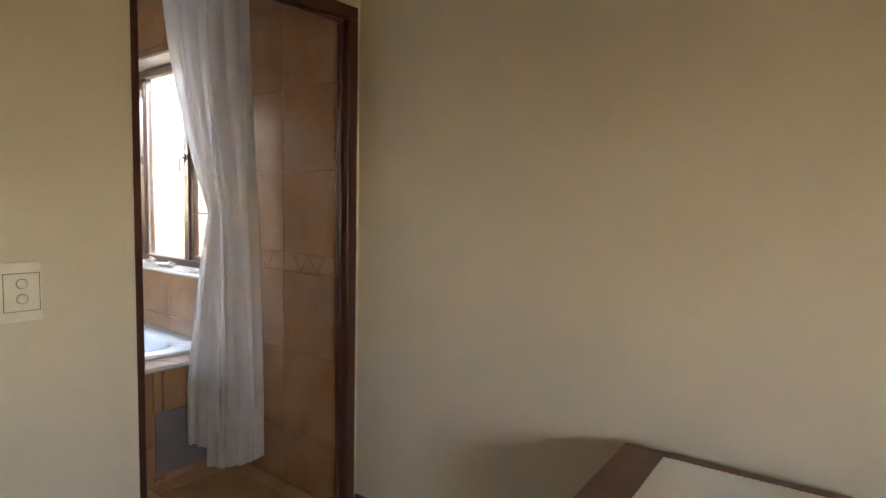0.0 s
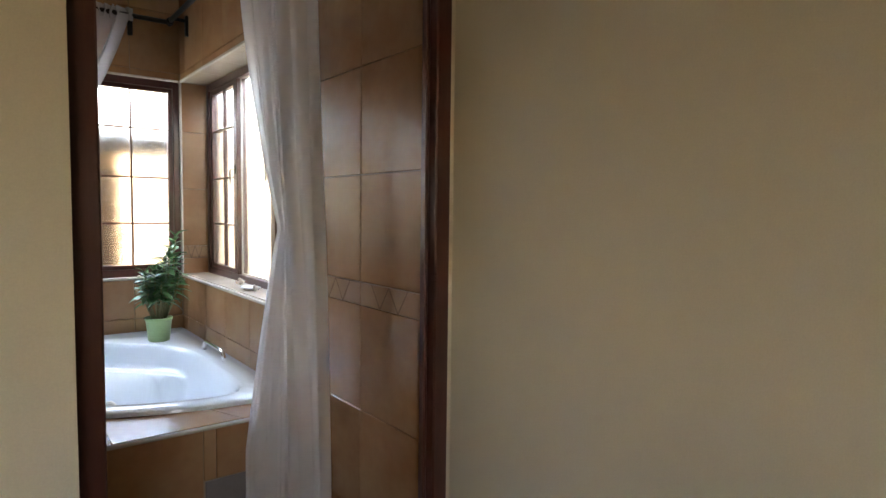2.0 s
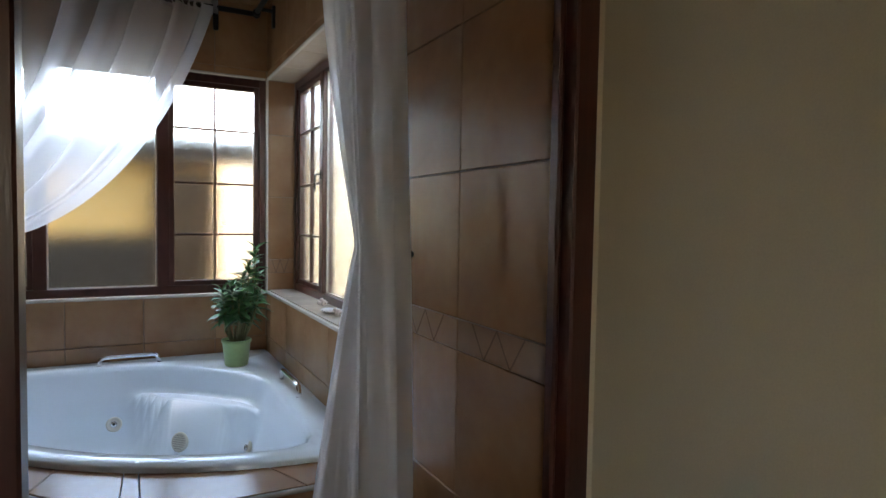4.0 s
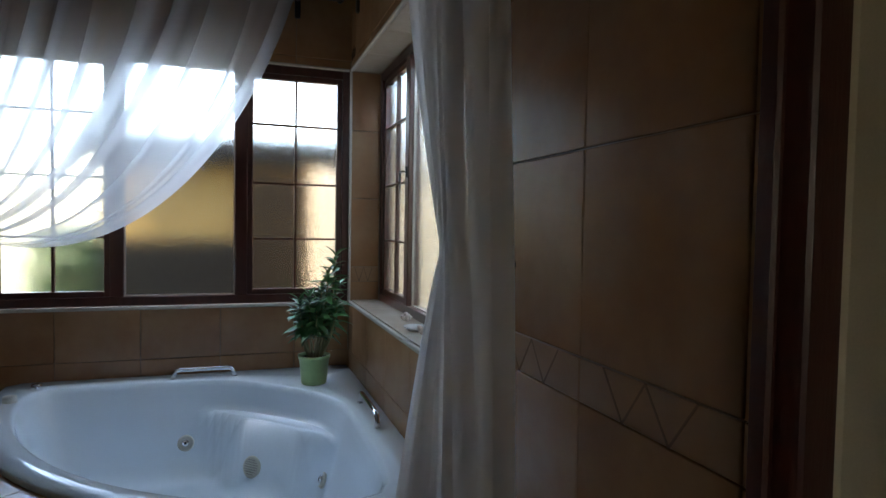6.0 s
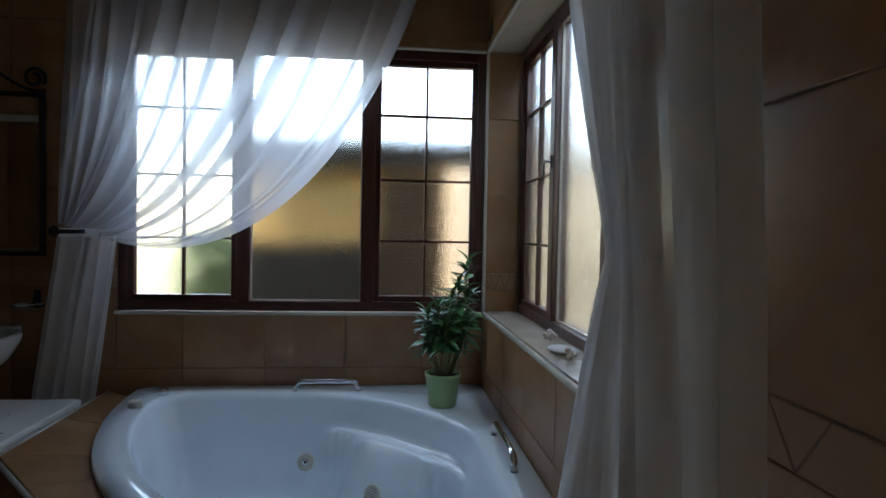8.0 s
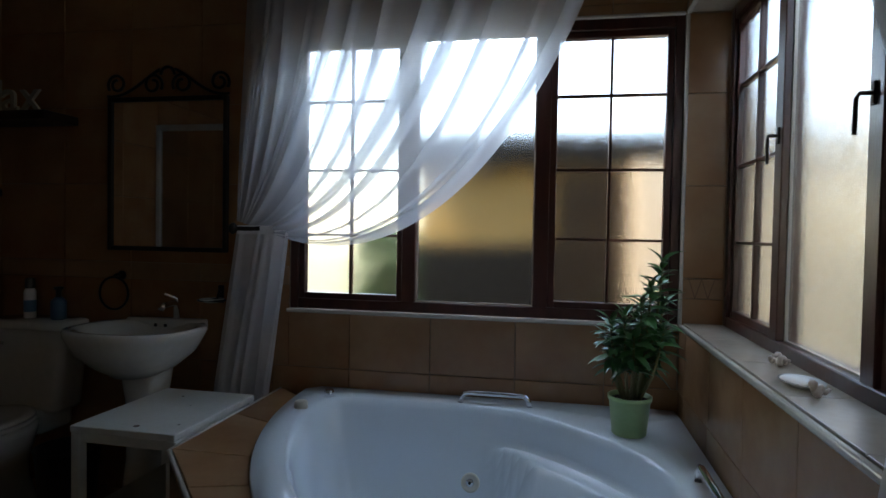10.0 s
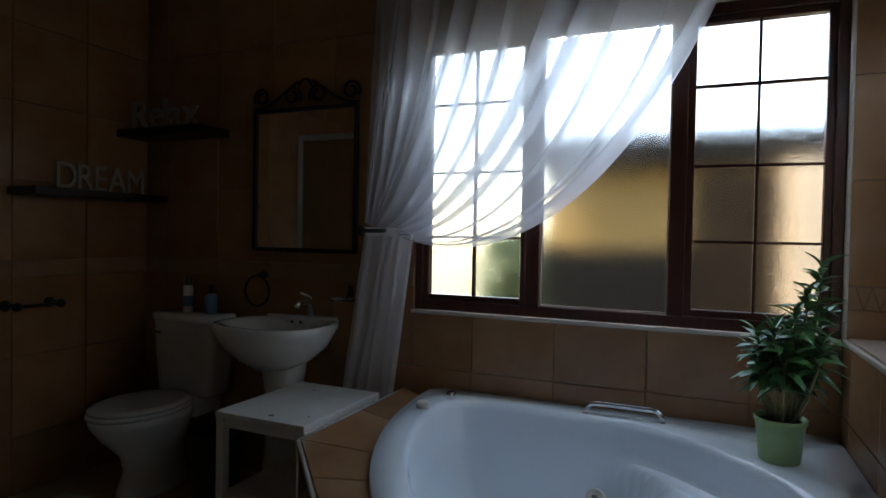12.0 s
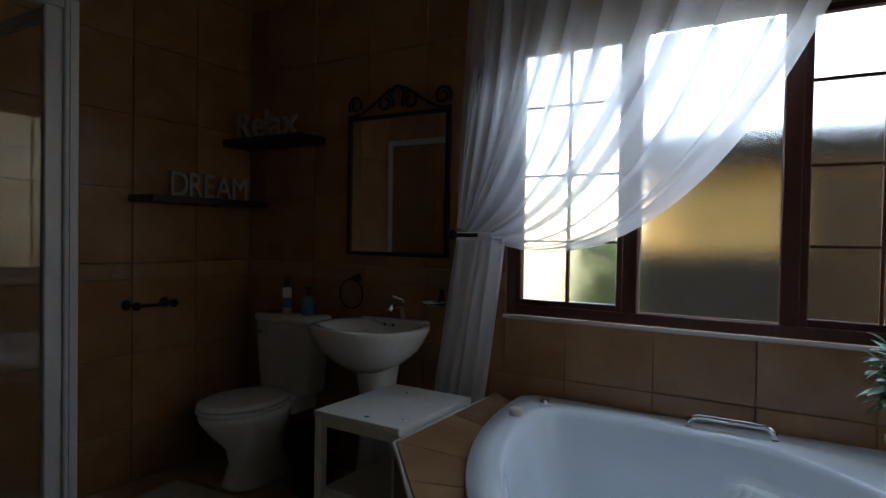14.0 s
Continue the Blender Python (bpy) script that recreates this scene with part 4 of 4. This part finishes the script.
for b in ((MX0, -0.034, MZ0, MX0 + 0.02, -0.009, MZ1), (MX1 - 0.02, -0.034, MZ0, MX1, -0.009, MZ1), (MX0 + 0.02, -0.034, MZ0, MX1 - 0.02, -0.009, MZ0 + 0.02), (MX0 + 0.02, -0.034, MZ1 - 0.02, MX1 - 0.02, -0.009, MZ1)):
    part("frame_bar", boxes(b, bevel=0.003), IRON, mirror)


def scroll(cx, cz, r, start, turns, grow, n=26):
    return [(cx + (r * (1 - grow * i / n)) * math.cos(start + turns * 2 * math.pi * i / n), -0.022, cz + (r * (1 - grow * i / n)) * math.sin(start + turns * 2 * math.pi * i / n)) for i in range(n + 1)]


MC = (MX0 + MX1) / 2
for s in (-1, 1):
    wave = [(MC + s * (0.0 + 0.31 * t), -0.022, MZ1 + 0.005 + 0.135 * (math.cos(math.pi * t * 0.92) * 0.5 + 0.5) - 0.028 * math.sin(math.pi * t)) for t in [i / 16 for i in range(2, 17)]]
    part("crest_bar", tube(wave, 0.007, 6), IRON, mirror, "", True)
    part("scroll", tube([(MC + s * (x - MC), y, z) for x, y, z in scroll(MC + 0.262, MZ1 + 0.062, 0.048, -0.6, 1.35, 0.62)], 0.007, 6), IRON, mirror, "", True)
    part("scroll", tube([(MC + s * (x - MC), y, z) for x, y, z in scroll(MC + 0.075, MZ1 + 0.058, 0.05, -2.6, -1.35, 0.62)], 0.007, 6), IRON, mirror, "", True)
part("crest_top", tube(scroll(MC, MZ1 + 0.10, 0.035, 0.0, 0.5, 0.0, 12), 0.007, 6), IRON, mirror, "", True)

# ---- shelves with words ----
def word_sign(name, text, label, m, height, width):
    w = tagged(empty(name), label, "word sign")
    w.matrix_world = m
    x, made = 0.0, []
    for ch in text:
        cu = bpy.data.curves.new("letter", "FONT")
        cu.body, cu.size, cu.extrude, cu.bevel_depth, cu.offset = ch, height / 0.7, 0.007, 0.0012, 0.0
        tmp = bpy.data.objects.new("letter", cu)
        scene.collection.objects.link(tmp)
        bpy.context.view_layer.update()
        me = bpy.data.meshes.new_from_object(tmp.evaluated_get(bpy.context.evaluated_depsgraph_get()))
        bpy.data.objects.remove(tmp)
        xs = [v.co.x for v in me.vertices]
        me.materials.clear()
        me.materials.append(LETTER)
        made.append((me, x - min(xs)))
        x += max(xs) - min(xs) + height * 0.06
    k = width / x
    for me, dx in made:
        lo = min(v.co.y for v in me.vertices)
        for v in me.vertices:
            v.co = ((v.co.x + dx) * k, v.co.y - lo, v.co.z)
        ob = new("letter", me)
        ob.parent = w
        ob.matrix_basis = pose(0, 0, 0, 90, 0, 0)
    return w


def shelf(label, b):
    s = tagged(empty("wall_shelf"), label, "shelf", "floating shelves")
    part("board", boxes(b, bevel=0.003), SHELF, s)
    return s


shelf("dark floating shelf in the corner with a word on it", (-3.325, -0.20, 1.725, -2.735, -0.002, 1.765))
word_sign("word_sign", "Relax", "cream cut-out letters spelling Relax on a shelf", Matrix.Translation((-3.24, -0.17, 1.765)), 0.145, 0.47)
shelf("dark floating shelf on the wall with a word on it", (-3.328, -0.745, 1.385, -3.13, -0.035, 1.42))
word_sign("word_sign", "DREAM", "cream cut-out capital letters spelling DREAM on a shelf", Matrix.Translation((-3.16, -0.635, 1.42)) @ pose(0, 0, 0, 0, 0, 90), 0.12, 0.47)

roll = tagged(empty("toilet_roll_holder", (-3.33, -0.65, 0.88)), "empty black wrought iron toilet roll holder", "toilet roll holder")
for y in (-0.10, 0.10):
    p = part("wall_plate", lathe([(0.026, 0), (0.026, 0.006), (0.015, 0.014)], n=16), IRON, roll, "", True)
    p.matrix_basis = Matrix.Translation((0, y, 0)) @ pose(0, 0, 0, 0, 90, 0)
    part("arm", tube([(0, y, 0), (0.06, y, 0.004), (0.085, y * 0.98, 0)], 0.009, 8), IRON, roll, "", True)
    part("knob", lathe([(0.008, -0.02), (0.02, -0.01), (0.022, 0), (0.02, 0.012), (0.006, 0.02)], 0.085, y, 12), IRON, roll, "", True)
part("bar", tube([(0.085, -0.10, 0), (0.085, 0.10, 0)], 0.008, 8), IRON, roll, "", True)

bm = bmesh.new()
box(bm, -0.30, -0.25, 0, 0.30, 0.25, 0.016, bevel=0.007, seg=2)
bath_mat = tagged(part("bath_mat", bm, MAT), "cream cotton bath mat on the tiled floor", "bath mat")
bath_mat.matrix_basis = pose(-2.82, -0.83, 0.004, 0, 0, 4)

# ---- shower enclosure ----
shower = tagged(empty("shower_enclosure"), "white framed glass shower enclosure in the corner", "shower")
SX, SY = -2.52, -1.40
for b, nm in (((SX - 0.045, SY - 0.045, 0, SX, SY, 1.98), "corner_post"), ((SX - 0.038, SY - 0.10, 0.10, SX - 0.008, SY - 0.047, 1.96), "door_stile"), ((SX - 0.035, -2.643, 0.10, SX - 0.005, -2.60, 1.98), "wall_channel"), ((-3.326, SY - 0.035, 0.10, -3.29, SY - 0.005, 1.98), "wall_channel"), ((SX - 0.04, -2.60, 1.94, SX, SY - 0.047, 1.98), "top_rail"), ((-3.29, SY - 0.04, 1.94, SX - 0.047, SY, 1.98), "top_rail"), ((SX - 0.04, -2.60, 0.10, SX, SY - 0.102, 0.14), "bottom_rail"), ((-3.29, SY - 0.04, 0.10, SX - 0.047, SY, 0.14), "bottom_rail")):
    part(nm, boxes(b, bevel=0.004), ALU, shower)
part("post_bead", boxes((SX - 0.001, SY - 0.030, 0.02, SX + 0.004, SY - 0.016, 1.97)), ALU, shower)
part("glass_panel", boxes((SX - 0.026, -2.60, 0.14, SX - 0.020, SY - 0.10, 1.94)), CLEAR, shower)
part("glass_panel", boxes((-3.29, SY - 0.024, 0.14, SX - 0.045, SY - 0.018, 1.94)), CLEAR, shower)
part("tray", boxes((-3.326, -2.643, 0.0, SX, SY - 0.0, 0.098), bevel=0.01, seg=2), CERAMIC, shower, "white shower tray")

# ---- bedroom: switch and dresser ----
switch = tagged(empty("light_switch", (-1.176, -2.83, 1.092)), "ivory plastic double light switch on the beige wall", "light switch")
part("plate", boxes((-0.047, -0.009, -0.075, 0.047, 0, 0.075), bevel=0.004, seg=2), PLASTIC, switch)
part("inner_plate", boxes((-0.038, -0.0115, -0.048, 0.038, -0.0085, 0.045), bevel=0.001), PLASTIC, switch)
# raised dark strip stands for the shade in the plate's groove
part("plate_groove_shade", boxes((-0.0395, -0.0100, -0.0495, 0.0395, -0.0088, 0.0465)), CHIP_AND_GROOVE, switch, "dark strip painted as groove shade round the plate")
for z in (0.020, -0.018):
    rk = part("rocker", lathe([(0.0115, 0), (0.0115, 0.003), (0.009, 0.0045)], n=20), PLASTIC, switch, "", True)
    rk.matrix_basis = Matrix.Translation((0.0, -0.0113, z)) @ pose(0, 0, 0, 90, 0, 0)
    # dark ring painted for the shade round the rocker
    part("rocker_groove_shade", lathe([(0.0130, 0), (0.0130, 0.0006)], n=20), CHIP_AND_GROOVE, rk)

low = tagged(empty("bedside_chest", (-0.037, -3.945, 0), 5), "red-brown wooden chest against the beige wall", "chest")
CW, CD, CH = 0.42, 0.78, 0.665
part("top", boxes((-CW, -CD, CH - 0.028, 0, 0, CH), bevel=0.004, seg=2), DRESSER, low)
part("body", boxes((-CW + 0.02, -CD + 0.02, 0.06, -0.005, -0.02, CH - 0.028)), DRESSER, low)
for i in range(2):
    dr = part("drawer_front", boxes((-CW + 0.004, -CD + 0.05, 0.09 + i * 0.265, -CW + 0.02, -0.05, 0.335 + i * 0.265), bevel=0.003), DRESSER, low)
    part("drawer_knob", lathe([(0.008, 0), (0.008, 0.012), (0.016, 0.018), (0.014, 0.028)], n=14), IRON, dr, "", True).matrix_basis = Matrix.Translation((-CW + 0.004, -CD / 2, 0.2 + i * 0.24)) @ pose(0, 0, 0, 0, -90, 0)
for x in (-CW + 0.04, -0.04):
    for y in (-CD + 0.04, -0.04):
        part("foot", boxes((x - 0.02, y - 0.02, 0, x + 0.02, y + 0.02, 0.06)), DRESSER, low)
v, f = [], []
NX, NY = 40, 110
for i in range(NX + 1):
    for j in range(NY + 1):
        x, y = -0.058 - 0.29 * i / NX, -0.118 - 0.56 * j / NY
        z = CH + 0.004 + 0.0035 * noise.noise(Vector((x * 14, y * 11, 0))) ** 2 + (0.002 if 2 < i < NX - 2 and 2 < j < NY - 2 else 0)
        if j == 0: y += 0.002 * math.sin(i * 1.9)
        if i == 0: x += 0.002 * math.sin(j * 1.9)
        v.append((x, y, z))
for i in range(NX):
    for j in range(NY):
        q = i * (NY + 1) + j
        f.append((q, q + 1, q + NY + 2, q + NY + 1))
runner = tagged(part("table_runner", (v, [], f), CLOTH, None, "", True), "white cotton table runner laid on the chest", "table runner")
runner.matrix_basis = low.matrix_basis.copy()
solid = runner.modifiers.new("thickness", "SOLIDIFY")
solid.thickness, solid.offset = 0.003, -1

# ---- tiles of walls and floor ----
A_JOINTS = [-0.284 - 0.3615 * k for k in range(12)][::-1]
tile_wall(wall_n, frame_of((0, G, 0), (1, 0, 0), (0, -1, 0)), -3.33, 0.16, sorted(A_JOINTS), [(WL, SILL - 0.01, WR + 0.002, HEAD + 0.004), (0.004, HEAD, 0.2, 3), (0.004, 0, 0.2, SILL)], top=TOP, zigzag=-1.0)
C_JOINTS = [2.29 + 0.3615 * k for k in range(-7, 3)]
tile_wall(wall_e, frame_of((G, 0, 0), (0, -1, 0), (-1, 0, 0)), 0.002, 2.712, sorted(C_JOINTS), [(0.0, SILL - 0.01, -BN, HEAD + 0.006)], top=TOP)
tile_wall(wall_w, frame_of((-3.33 - G, 0, 0), (0, 1, 0), (1, 0, 0)), -2.64, -0.002, [-0.36 * k for k in range(8)][::-1], [], top=TOP, zigzag=9.0)
# recess: sill tiles, soffit tiles
for k in range(5):
    y0, y1 = -0.004 - 0.36 * k, max(BN, -0.004 - 0.36 * (k + 1))
    if y0 - y1 > 0.02:
        piece("sill_tile", 0.145, y0 - y1 - GAP, 0.008, SILL_TILE, sill_e, Matrix.Translation((0.086, (y0 + y1) / 2, SILL)))
        piece("soffit_tile", 0.142, y0 - y1 - GAP, 0.008, SILL_TILE, wall_e, Matrix.Translation((0.085, (y0 + y1) / 2, HEAD + 0.0095)) @ pose(0, 0, 0, 180, 0, 0))
for i in range(10):
    for j in range(8):
        x0, y0 = -3.33 + 0.36 * i, -2.69 + 0.36 * j
        x1, y1 = min(x0 + 0.36, 0), min(y0 + 0.36, 0)
        if x1 - x0 > 0.02 and y1 - y0 > 0.02:
            piece("floor_tile", x1 - x0 - GAP, y1 - y0 - GAP, 0.008, FLOOR_TILE, floor_b, Matrix.Translation(((x0 + x1) / 2, (y0 + y1) / 2, -0.006)))
